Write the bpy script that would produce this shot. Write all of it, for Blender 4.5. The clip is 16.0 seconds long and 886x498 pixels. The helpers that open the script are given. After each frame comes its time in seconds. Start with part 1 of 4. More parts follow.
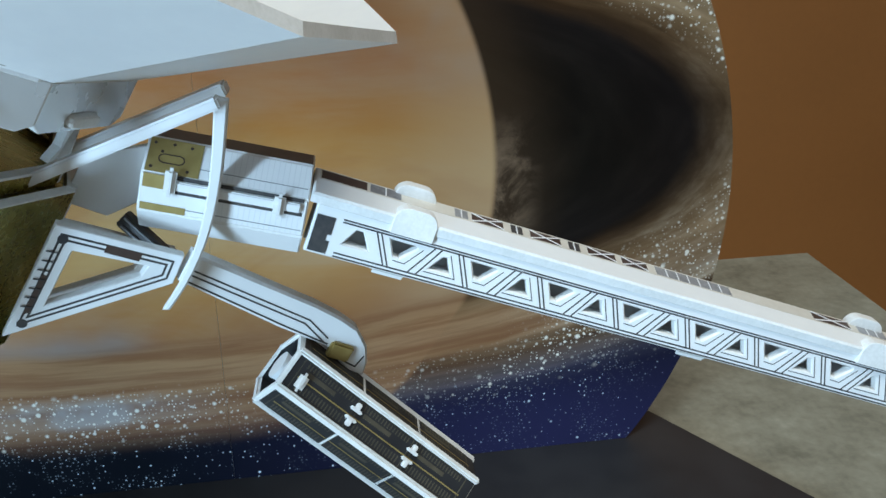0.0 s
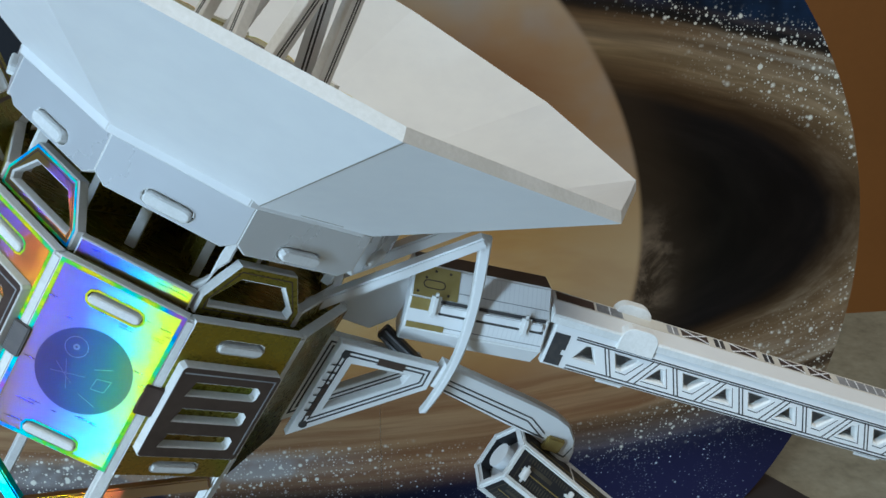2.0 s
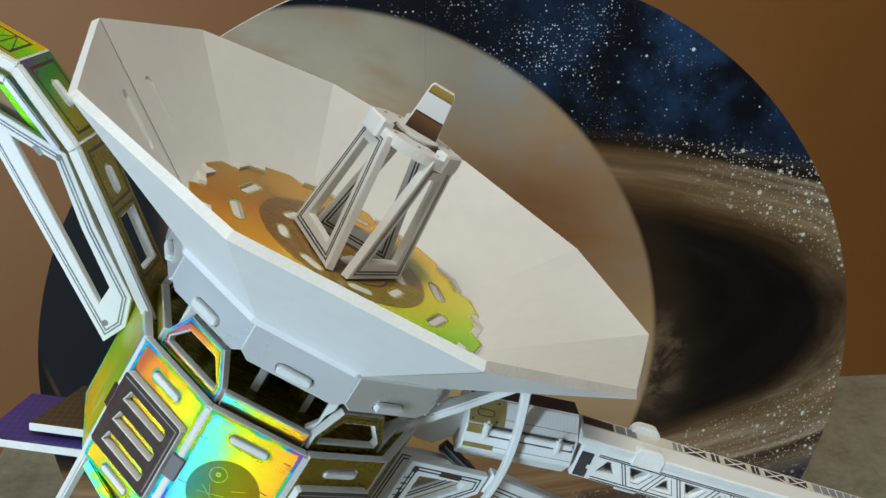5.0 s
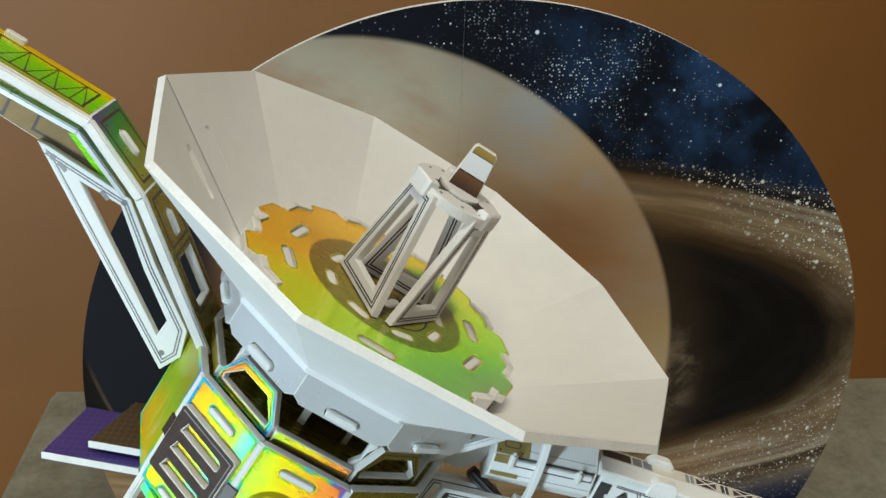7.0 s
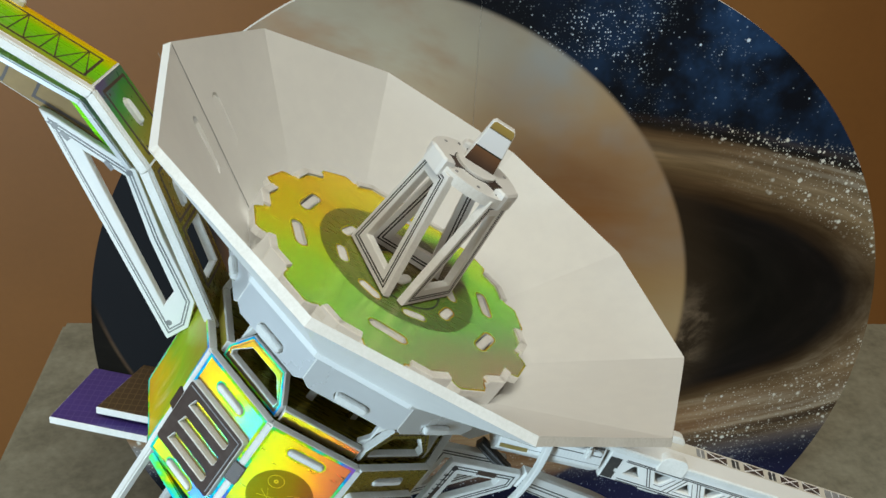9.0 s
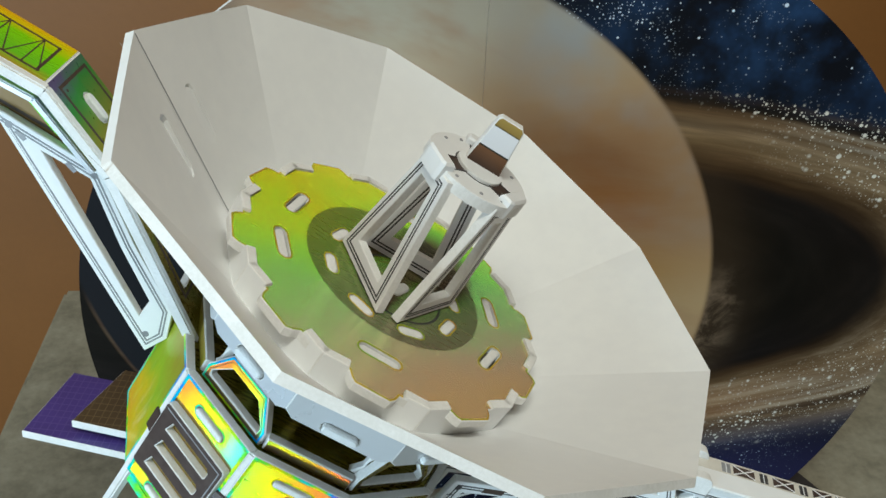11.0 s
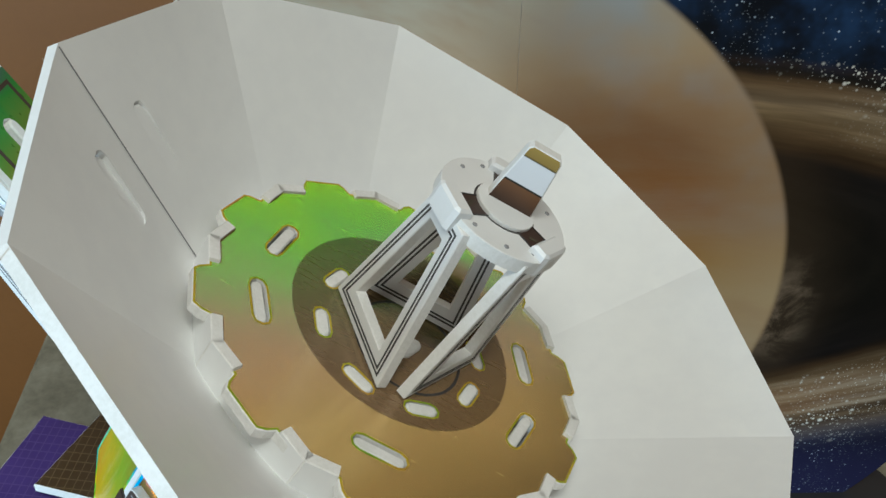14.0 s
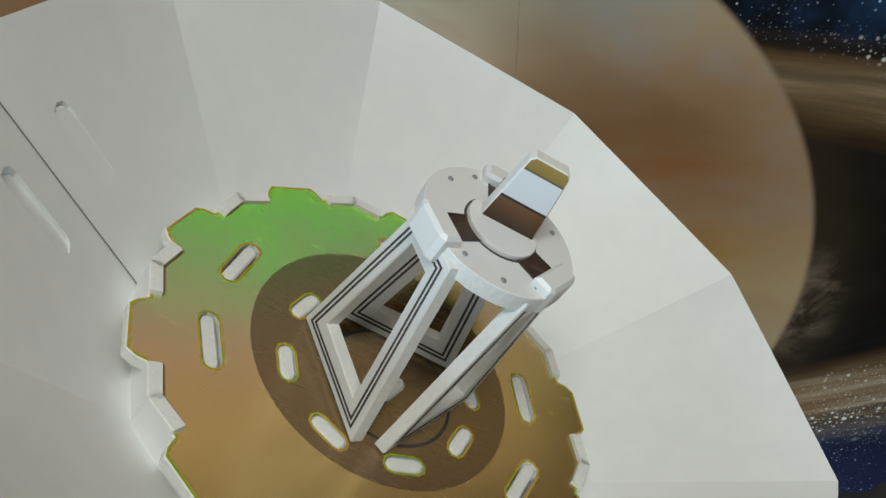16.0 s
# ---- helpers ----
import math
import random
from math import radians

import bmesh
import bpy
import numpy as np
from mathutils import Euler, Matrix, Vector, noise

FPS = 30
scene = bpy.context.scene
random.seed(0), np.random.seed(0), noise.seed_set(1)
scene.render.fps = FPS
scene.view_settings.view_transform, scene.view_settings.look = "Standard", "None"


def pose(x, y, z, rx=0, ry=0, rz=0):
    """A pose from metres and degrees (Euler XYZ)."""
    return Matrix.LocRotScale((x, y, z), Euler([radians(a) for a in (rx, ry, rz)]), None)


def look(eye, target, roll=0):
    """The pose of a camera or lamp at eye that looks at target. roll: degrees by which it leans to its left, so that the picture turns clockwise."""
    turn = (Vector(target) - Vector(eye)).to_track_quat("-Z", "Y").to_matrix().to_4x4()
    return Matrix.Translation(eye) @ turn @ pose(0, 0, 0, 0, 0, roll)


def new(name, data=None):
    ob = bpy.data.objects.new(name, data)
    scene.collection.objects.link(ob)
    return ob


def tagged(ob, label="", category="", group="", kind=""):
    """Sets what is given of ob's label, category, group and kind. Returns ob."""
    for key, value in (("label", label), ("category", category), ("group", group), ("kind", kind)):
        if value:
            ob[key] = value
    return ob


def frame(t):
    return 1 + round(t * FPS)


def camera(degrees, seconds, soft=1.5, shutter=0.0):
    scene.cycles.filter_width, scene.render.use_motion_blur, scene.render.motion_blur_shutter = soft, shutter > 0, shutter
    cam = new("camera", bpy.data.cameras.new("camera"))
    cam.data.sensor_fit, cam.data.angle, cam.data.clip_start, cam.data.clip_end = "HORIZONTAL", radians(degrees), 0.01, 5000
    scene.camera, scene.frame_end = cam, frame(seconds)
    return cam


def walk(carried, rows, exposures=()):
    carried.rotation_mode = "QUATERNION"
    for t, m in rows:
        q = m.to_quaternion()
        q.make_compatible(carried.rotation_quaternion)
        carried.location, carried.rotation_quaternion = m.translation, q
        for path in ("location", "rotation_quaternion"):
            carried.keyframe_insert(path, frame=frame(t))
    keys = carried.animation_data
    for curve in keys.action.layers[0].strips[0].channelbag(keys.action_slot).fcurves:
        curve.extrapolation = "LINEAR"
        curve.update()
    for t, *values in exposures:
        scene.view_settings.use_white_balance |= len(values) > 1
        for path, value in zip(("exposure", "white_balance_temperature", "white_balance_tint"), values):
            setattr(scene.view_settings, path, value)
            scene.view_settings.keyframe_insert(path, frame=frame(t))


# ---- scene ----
cam = camera(49.0, 16.0)
METRES, EYE, TILT, LEAN, TURN = 0.28, 0.194, -22.177, 0.586, -9.553
ROWS = [
    (0.0, 0.0, 0.0, 0.0, 0.0, 0.0, -0.0),
    (0.5, -0.0507, -0.0257, 0.0146, 0.45, 0.16, -0.46),
    (1.0, -0.0918, -0.0462, 0.028, 0.85, 0.4, -0.66),
    (1.5, -0.1227, -0.0667, 0.0448, 1.02, 0.55, -0.89),
    (2.0, -0.1446, -0.0912, 0.0742, 1.46, 0.55, -1.27),
    (2.5, -0.1674, -0.1228, 0.1039, 1.57, 0.51, -1.62),
    (3.0, -0.1789, -0.1507, 0.1189, 1.82, 0.88, -1.7),
    (3.5, -0.1843, -0.1861, 0.1429, 1.97, 0.8, -2.02),
    (4.0, -0.1812, -0.2188, 0.1611, 2.25, 0.92, -2.13),
    (6.3, -0.1808, -0.3081, 0.2308, 2.6153, 0.0865, -3.3315),
    (6.5, -0.1863, -0.3133, 0.2408, 2.65, -0.4, -3.75),
    (7.0, -0.2049, -0.3225, 0.2659, 2.81, -1.85, -4.2),
    (7.5, -0.2207, -0.3269, 0.2824, 2.86, -3.32, -4.68),
    (8.0, -0.2244, -0.323, 0.2913, 2.98, -4.53, -4.94),
    (8.5, -0.2191, -0.3099, 0.3068, 3.22, -5.96, -5.17),
    (11.0, -0.2072, -0.2021, 0.3682, 4.8, -11.19, -5.03),
    (11.5, -0.1972, -0.1708, 0.3794, 5.25, -12.12, -4.92),
    (12.0, -0.1807, -0.1452, 0.3776, 6.04, -12.73, -4.4),
    (12.5, -0.1713, -0.1223, 0.388, 6.53, -13.51, -4.24),
    (13.0, -0.1698, -0.0925, 0.4018, 7.34, -14.43, -3.99),
    (13.5, -0.1912, -0.0619, 0.407, 7.3, -15.19, -3.7),
    (14.0, -0.2071, -0.0332, 0.4251, 7.46, -16.6, -3.84),
    (14.5, -0.2158, -0.0106, 0.4304, 7.36, -17.25, -3.79),
    (15.0, -0.216, 0.0171, 0.4273, 7.39, -17.59, -3.57),
    (15.5, -0.216, 0.0445, 0.4288, 7.28, -18.32, -3.49),
    (16.0, -0.2123, 0.0679, 0.4309, 7.41, -18.95, -3.41),
]
walk(cam, [(t, pose(0, 0, EYE, TILT, LEAN, TURN) @ pose(METRES * x, METRES * y, METRES * z, 90 + pitch, roll, yaw)) for t, x, y, z, yaw, pitch, roll in ROWS],
     [(0.0, 0.45, 5750, 6), (1.0, 0.20, 5850, 7), (2.5, -0.14, 6000, 8), (4.5, -0.09, 6500, 8), (7.0, 0.04, 6950, 7), (8.7, 0.04, 6800, 6), (11.0, 0.06, 6400, 5), (13.0, 0.0, 6200, 5), (16.0, -0.08, 6100, 5)])

# ---------------------------------------------------------------- world and light
MM = 0.001
world = bpy.data.worlds.new("room_light")
scene.world = world
world.use_nodes = True
world.node_tree.nodes["Background"].inputs["Color"].default_value = (1.0, 0.93, 0.84, 1)
world.node_tree.nodes["Background"].inputs["Strength"].default_value = 0.108


def area_lamp(name, eye, target, w, h, power, colour):
    data = bpy.data.lights.new(name, "AREA")
    data.shape, data.size, data.size_y, data.energy, data.color = "RECTANGLE", w, h, power, colour
    ob = new(name, data)
    ob.matrix_world = look(eye, target)
    return ob


# daylight from a window beside the table, and a fill lamp added overhead
area_lamp("window_light", (-1.15, -0.90, 0.22), (-0.05, 0.17, 0.15), 0.15, 1.5, 28, (0.60, 0.82, 1.0))
area_lamp("overhead_fill", (0.12, -0.36, 1.5), (0.0, 0.2, 0.2), 0.95, 0.28, 13.6, (0.97, 0.96, 0.87))


# ---------------------------------------------------------------- helpers of this scene
def empty(name, parent=None, matrix=None):
    ob = new(name)
    ob.empty_display_size = 0.01
    if parent:
        ob.parent = parent
    if matrix is not None:
        ob.matrix_basis = matrix
    return ob


def part(name, bm, material, parent=None, label="", matrix=None, smooth=False):
    """Links a bmesh as one mesh object; material may be a list, one slot each."""
    bmesh.ops.recalc_face_normals(bm, faces=bm.faces)
    me = bpy.data.meshes.new(name)
    bm.to_mesh(me)
    bm.free()
    for m in material if isinstance(material, (list, tuple)) else [material]:
        me.materials.append(m)
    if smooth:
        for p in me.polygons:
            p.use_smooth = True
    ob = new(name, me)
    if parent:
        ob.parent = parent
    if matrix is not None:
        ob.matrix_basis = matrix
    if label:
        ob["label"] = label
    return ob


def mm(*v):
    return Vector(v) * MM


def sheet(bm, outline, holes=(), th=2.0, m=Matrix(), edge=1, back=0, bevel=0.18):
    """A foam board cut to an outline (mm, in its own x-y plane) with holes through it; its printed face is at z = 0, its back at -th.
    Face slots: 0 the print, edge the cut foam."""
    tmp = bmesh.new()
    for loop in (outline, *holes):
        vs = [tmp.verts.new((x * MM, y * MM, 0)) for x, y in loop]
        for a, b in zip(vs, vs[1:] + vs[:1]):
            tmp.edges.new((a, b))
    bmesh.ops.triangle_fill(tmp, edges=tmp.edges[:], use_beauty=True)
    faces = tmp.faces[:]
    for f in faces:
        if f.normal.z < 0:
            f.normal_flip()
    rim = [e for e in tmp.edges if len(e.link_faces) == 1]
    low = {v: tmp.verts.new(v.co - Vector((0, 0, th * MM))) for v in tmp.verts[:]}
    for f in faces:
        g = tmp.faces.new([low[v] for v in reversed(f.verts)])
        g.material_index = back
    walls = []
    for e in rim:
        a, b = e.verts
        g = tmp.faces.new((a, b, low[b], low[a]))
        g.material_index = edge
        walls.append(g)
    if bevel:
        bmesh.ops.recalc_face_normals(tmp, faces=tmp.faces)
        lines = [e for e in rim]
        r = bmesh.ops.bevel(tmp, geom=lines, offset=bevel * MM, segments=1, affect="EDGES", clamp_overlap=True, material=edge)
    for v in tmp.verts:
        v.co = m @ v.co
    me = bpy.data.meshes.new("tmp")
    bmesh.ops.recalc_face_normals(tmp, faces=tmp.faces)
    tmp.to_mesh(me)
    tmp.free()
    bm.from_mesh(me)
    bpy.data.meshes.remove(me)
    return bm


def pill(cx, cy, l, w, a=0.0, n=4):
    """The outline of a slot with round ends."""
    r, out = w / 2, []
    for s in (1, -1):
        for i in range(n + 1):
            t = -math.pi / 2 + math.pi * i / n
            out.append((s * (l / 2 - r) + s * r * math.cos(t), s * r * math.sin(t)))
    c, d = math.cos(radians(a)), math.sin(radians(a))
    return [(cx + x * c - y * d, cy + x * d + y * c) for x, y in out]


def axes(o, x, y):
    """A frame (origin in mm) with the given x, and y as near as can be to the given one."""
    x = Vector(x).normalized()
    z = x.cross(Vector(y)).normalized()
    y = z.cross(x)
    m = Matrix((x, y, z)).transposed().to_4x4()
    m.translation = Vector(o) * MM
    return m


def block(bm, lo, hi, m=Matrix(), bevel=0.3, slot=0):
    tmp = bmesh.new()
    bmesh.ops.create_cube(tmp, size=1)
    for v in tmp.verts:
        v.co = Vector([(lo[i] + hi[i]) / 2 * MM + v.co[i] * (hi[i] - lo[i]) * MM for i in range(3)])
    if bevel:
        bmesh.ops.bevel(tmp, geom=tmp.edges[:], offset=bevel * MM, segments=2, affect="EDGES")
    for f in tmp.faces:
        f.material_index = slot
    for v in tmp.verts:
        v.co = m @ v.co
    me = bpy.data.meshes.new("tmp")
    tmp.to_mesh(me)
    tmp.free()
    bm.from_mesh(me)
    bpy.data.meshes.remove(me)
    return bm


def bar(bm, a, b, w, d, up, slot=0, bevel=0.25):
    """A bar of width w along up and depth d across, from a to b (mm)."""
    a, b = Vector(a), Vector(b)
    m = axes(a, b - a, up)
    return block(bm, (0, -w / 2, -d / 2), ((b - a).length, w / 2, d / 2), m, bevel, slot)


def ring_pt(r, deg, z=0.0):
    return Vector((r * math.cos(radians(deg)), r * math.sin(radians(deg)), z))


# ---------------------------------------------------------------- materials
class Tree:
    """A short way to write node trees."""

    def __init__(self, name):
        self.m = bpy.data.materials.new(name)
        self.m.use_nodes = True
        self.nt = self.m.node_tree
        self.b = self.nt.nodes["Principled BSDF"]
        self.co = self.nt.nodes.new("ShaderNodeTexCoord").outputs["Object"]
        self.xyz = None

    def put(self, socket, value):
        if hasattr(value, "links"):
            self.nt.links.new(value, socket)
        elif isinstance(value, (tuple, list)) and len(value) == 3 and socket.type == "RGBA":
            socket.default_value = (*value, 1)
        else:
            socket.default_value = value

    def math(self, op, a, b=0.0, c=0.0):
        n = self.nt.nodes.new("ShaderNodeMath")
        n.operation = op
        for i, v in enumerate((a, b, c)):
            self.put(n.inputs[i], v)
        return n.outputs[0]

    def add(self, a, b): return self.math("ADD", a, b)
    def sub(self, a, b): return self.math("SUBTRACT", a, b)
    def mul(self, a, b): return self.math("MULTIPLY", a, b)

    def axis(self, i):
        if self.xyz is None:
            self.xyz = self.nt.nodes.new("ShaderNodeSeparateXYZ")
            self.nt.links.new(self.co, self.xyz.inputs[0])
        return self.mul(self.xyz.outputs[i], 1000.0)

    def step(self, v, a, b):
        n = self.nt.nodes.new("ShaderNodeMapRange")
        n.interpolation_type = "SMOOTHSTEP"
        self.put(n.inputs["Value"], v)
        n.inputs["From Min"].default_value, n.inputs["From Max"].default_value = a, b
        return n.outputs["Result"]

    def noise(self, scale, detail=4.0, rough=0.55, stretch=None, distort=0.0, seed=0.0):
        n = self.nt.nodes.new("ShaderNodeTexNoise")
        n.inputs["Scale"].default_value, n.inputs["Detail"].default_value, n.inputs["Roughness"].default_value = scale, detail, rough
        n.inputs["Distortion"].default_value = distort
        mp = self.nt.nodes.new("ShaderNodeMapping")
        mp.inputs["Scale"].default_value = stretch or (1, 1, 1)
        mp.inputs["Location"].default_value = (seed, seed * 0.7, seed * 1.3)
        self.nt.links.new(self.co, mp.inputs["Vector"])
        self.nt.links.new(mp.outputs[0], n.inputs["Vector"])
        return n.outputs["Fac"]

    def spots(self, scale, size, keep):
        """Dots of a random size in some of the cells."""
        n = self.nt.nodes.new("ShaderNodeTexVoronoi")
        n.voronoi_dimensions = "2D"
        n.inputs["Scale"].default_value = scale
        flat = self.nt.nodes.new("ShaderNodeCombineXYZ")
        self.axis(0)
        self.nt.links.new(self.xyz.outputs[0], flat.inputs[0])
        self.nt.links.new(self.xyz.outputs[2], flat.inputs[1])
        self.nt.links.new(flat.outputs[0], n.inputs["Vector"])
        r = self.nt.nodes.new("ShaderNodeSeparateColor")
        self.nt.links.new(n.outputs["Color"], r.inputs[0])
        lim = self.mul(self.math("GREATER_THAN", r.outputs[0], 1 - keep), self.mul(size, r.outputs[1]))
        return self.math("MAXIMUM", self.math("DIVIDE", self.sub(lim, n.outputs["Distance"]), size * 0.45), 0.0)

    def ramp(self, v, stops):
        n = self.nt.nodes.new("ShaderNodeValToRGB")
        els = n.color_ramp.elements
        while len(els) < len(stops):
            els.new(0.5)
        for e, (p, c) in zip(els, sorted(stops)):
            e.position, e.color = p, (*c, 1)
        self.put(n.inputs[0], v)
        return n.outputs[0]

    def mix(self, f, a, b, kind="MIX"):
        n = self.nt.nodes.new("ShaderNodeMix")
        n.data_type, n.blend_type = "RGBA", kind
        self.put(n.inputs[0], f)
        self.put(n.inputs[6], a)
        self.put(n.inputs[7], b)
        return n.outputs[2]

    def bump(self, v, height, strength=0.4):
        n = self.nt.nodes.new("ShaderNodeBump")
        n.inputs["Strength"].default_value, n.inputs["Distance"].default_value = strength, height
        self.put(n.inputs["Height"], v)
        self.nt.links.new(n.outputs[0], self.b.inputs["Normal"])

    def done(self, colour, rough, metal=0.0, spec=0.5):
        self.put(self.b.inputs["Base Color"], colour)
        self.put(self.b.inputs["Roughness"], rough)
        self.put(self.b.inputs["Metallic"], metal)
        self.put(self.b.inputs["Specular IOR Level"], spec)
        return self.m


def plain(name, c1, c2, rough, scale=300.0, metal=0.0, relief=0.00003, spec=0.5):
    t = Tree(name)
    n = t.noise(scale, 5)
    big = t.noise(scale * 0.08, 3, seed=3.0)
    f = t.add(t.mul(n, 0.45), t.mul(big, 0.55))
    t.bump(n, relief, 0.35)
    return t.done(t.mix(t.step(f, 0.35, 0.65), c1, c2), t.add(rough - 0.06, t.mul(n, 0.12)), metal, spec)


# how the model stands turned in the world
MODEL_TURN = Matrix(((0.85472, 0.10745, 0.50784), (-0.11261, 0.99342, -0.02066), (-0.50672, -0.03953, 0.86120)))
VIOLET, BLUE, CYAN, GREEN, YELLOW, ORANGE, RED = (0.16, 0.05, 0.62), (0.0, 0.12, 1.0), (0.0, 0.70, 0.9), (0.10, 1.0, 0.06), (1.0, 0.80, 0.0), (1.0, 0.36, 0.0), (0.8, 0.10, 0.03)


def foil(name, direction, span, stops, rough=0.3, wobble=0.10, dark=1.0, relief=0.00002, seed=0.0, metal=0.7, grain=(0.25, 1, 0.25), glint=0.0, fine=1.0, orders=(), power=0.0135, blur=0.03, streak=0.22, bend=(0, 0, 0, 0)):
    """Rainbow foil: its grating's reflected colours are painted into the base along a direction of the model (mm), over
    an uneven, brushed surface.
    """
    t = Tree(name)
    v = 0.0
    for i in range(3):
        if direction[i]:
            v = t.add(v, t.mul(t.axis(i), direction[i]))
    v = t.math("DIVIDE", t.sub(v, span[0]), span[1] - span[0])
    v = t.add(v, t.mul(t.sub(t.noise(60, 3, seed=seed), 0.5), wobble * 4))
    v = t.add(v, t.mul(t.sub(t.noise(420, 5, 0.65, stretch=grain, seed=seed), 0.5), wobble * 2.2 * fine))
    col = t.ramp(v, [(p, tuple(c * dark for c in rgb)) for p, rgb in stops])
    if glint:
        # glints of the creased film, painted into the colour as pale streaks
        glints = t.mul(t.step(t.noise(210, 6, 0.7, stretch=grain, distort=0.5, seed=seed + 5), 0.54, 0.72), t.step(t.noise(50, 2, seed=seed + 8), 0.42, 0.62))
        col = t.mix(t.mul(glints, glint), col, (1.0, 0.97, 0.72))
    scratch = t.noise(900, 3, stretch=(0.15, 1, 1), seed=seed + 2)
    t.bump(t.add(t.noise(140, 2, seed=seed), t.mul(scratch, 0.2)), relief * 6, 0.25)
    t.done(col, t.add(rough - 0.08, t.mul(scratch, 0.16)), metal, 0.3)
    if not orders:
        return t.m
    # the grating throws each colour of the light aside by an angle of its own
    nt = t.nt
    geo = nt.nodes.new("ShaderNodeNewGeometry")
    jitter = t.add(1.0, t.add(t.mul(t.sub(t.noise(620, 6, 0.72, stretch=grain, distort=0.4, seed=seed + 11), 0.5), streak * fine), t.mul(t.sub(t.noise(45, 3, seed=seed + 12), 0.5), streak * (2.5 - 2.2 * fine))))
    for i in range(3):
        if bend[i]:
            # the board is a little bowed
            jitter = t.add(jitter, t.mul(t.axis(i), bend[i]))
    jitter = t.add(jitter, bend[3])
    total = t.b.outputs[0]
    for tilt, c in orders:
        tilt = Vector(tilt)
        aside = nt.nodes.new("ShaderNodeVectorMath")
        aside.operation = "SCALE"
        aside.inputs[0].default_value = MODEL_TURN @ tilt
        nt.links.new(jitter, aside.inputs[3])
        square = nt.nodes.new("ShaderNodeVectorMath")
        square.operation = "MULTIPLY_ADD"
        nt.links.new(geo.outputs["Normal"], square.inputs[0])
        square.inputs[1].default_value = (math.sqrt(1 - tilt.length_squared),) * 3
        nt.links.new(aside.outputs[0], square.inputs[2])
        unit = nt.nodes.new("ShaderNodeVectorMath")
        unit.operation = "NORMALIZE"
        nt.links.new(square.outputs[0], unit.inputs[0])
        lobe = nt.nodes.new("ShaderNodeBsdfGlossy")
        lobe.inputs["Color"].default_value = (*[v * power for v in c], 1)
        lobe.inputs["Roughness"].default_value = blur
        nt.links.new(unit.outputs[0], lobe.inputs["Normal"])
        add = nt.nodes.new("ShaderNodeAddShader")
        nt.links.new(total, add.inputs[0])
        nt.links.new(lobe.outputs[0], add.inputs[1])
        total = add.outputs[0]
    out = next(n for n in nt.nodes if n.type == "OUTPUT_MATERIAL")
    nt.links.new(total, out.inputs["Surface"])
    return t.m


CARD = plain("white_card", (0.80, 0.80, 0.80), (0.84, 0.84, 0.83), 0.42, 220, relief=0.000015)
SILVER = plain("satin_silver_card", (0.74, 0.76, 0.79), (0.78, 0.80, 0.83), 0.28, 60, 0.42, relief=0.000004)
FOAM = plain("cut_foam", (0.72, 0.71, 0.68), (0.82, 0.81, 0.79), 0.7, 1500, relief=0.00012)
INK = plain("dark_ink", (0.035, 0.035, 0.04), (0.07, 0.065, 0.06), 0.45, 800)
BROWN_INK = plain("brown_print", (0.05, 0.03, 0.025), (0.075, 0.05, 0.04), 0.4, 500)
PALE_TAN = plain("pale_tan_print", (0.58, 0.54, 0.47), (0.66, 0.62, 0.55), 0.45, 600)
TAN_INK = plain("tan_print", (0.30, 0.27, 0.22), (0.40, 0.36, 0.30), 0.45, 600)
GREY_INK = plain("grey_print", (0.16, 0.16, 0.17), (0.30, 0.30, 0.31), 0.4, 900)
TICK = plain("dim_print", (0.055, 0.047, 0.034), (0.10, 0.085, 0.055), 0.45, 300)
RIVET = plain("grey_dot", (0.22, 0.22, 0.24), (0.35, 0.35, 0.36), 0.4, 900)
BLACK = plain("black_board", (0.012, 0.012, 0.014), (0.022, 0.022, 0.024), 0.5, 60)
# gold of the set-back mast side, its shade put into the colour
MAST_SHADED_GOLD = plain("shaded_gold_print", (0.19, 0.11, 0.034), (0.26, 0.16, 0.05), 0.42, 200, 0.3)
GOLD_PRINT = plain("dull_gold_print", (0.36, 0.27, 0.09), (0.46, 0.36, 0.14), 0.4, 300, 0.5)
LENS = plain("grey_plug", (0.10, 0.10, 0.11), (0.16, 0.16, 0.17), 0.35, 600)

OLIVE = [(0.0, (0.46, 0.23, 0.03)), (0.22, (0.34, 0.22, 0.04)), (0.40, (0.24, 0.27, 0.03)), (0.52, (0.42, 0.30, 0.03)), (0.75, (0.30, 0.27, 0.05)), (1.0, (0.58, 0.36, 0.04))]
GREENISH = [(0.0, (0.56, 0.41, 0.17)), (0.3, (0.52, 0.38, 0.20)), (0.5, (0.48, 0.38, 0.14)), (0.7, (0.38, 0.38, 0.10)), (0.85, (0.40, 0.40, 0.06)), (1.0, (0.55, 0.42, 0.04))]
MAUVE = [(0.0, (0.48, 0.31, 0.26)), (0.35, (0.46, 0.30, 0.18)), (0.6, (0.44, 0.30, 0.15)), (0.8, (0.36, 0.31, 0.13)), (1.0, (0.44, 0.28, 0.12))]
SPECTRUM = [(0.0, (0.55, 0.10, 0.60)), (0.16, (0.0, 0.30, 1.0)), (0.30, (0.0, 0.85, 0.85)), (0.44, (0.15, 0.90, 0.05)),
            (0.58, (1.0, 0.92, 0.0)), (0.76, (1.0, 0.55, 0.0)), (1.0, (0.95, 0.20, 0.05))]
FOIL_GOLD = foil("gold_foil", (0.4, 1, 0.6), (-60, 10), OLIVE, 0.30)
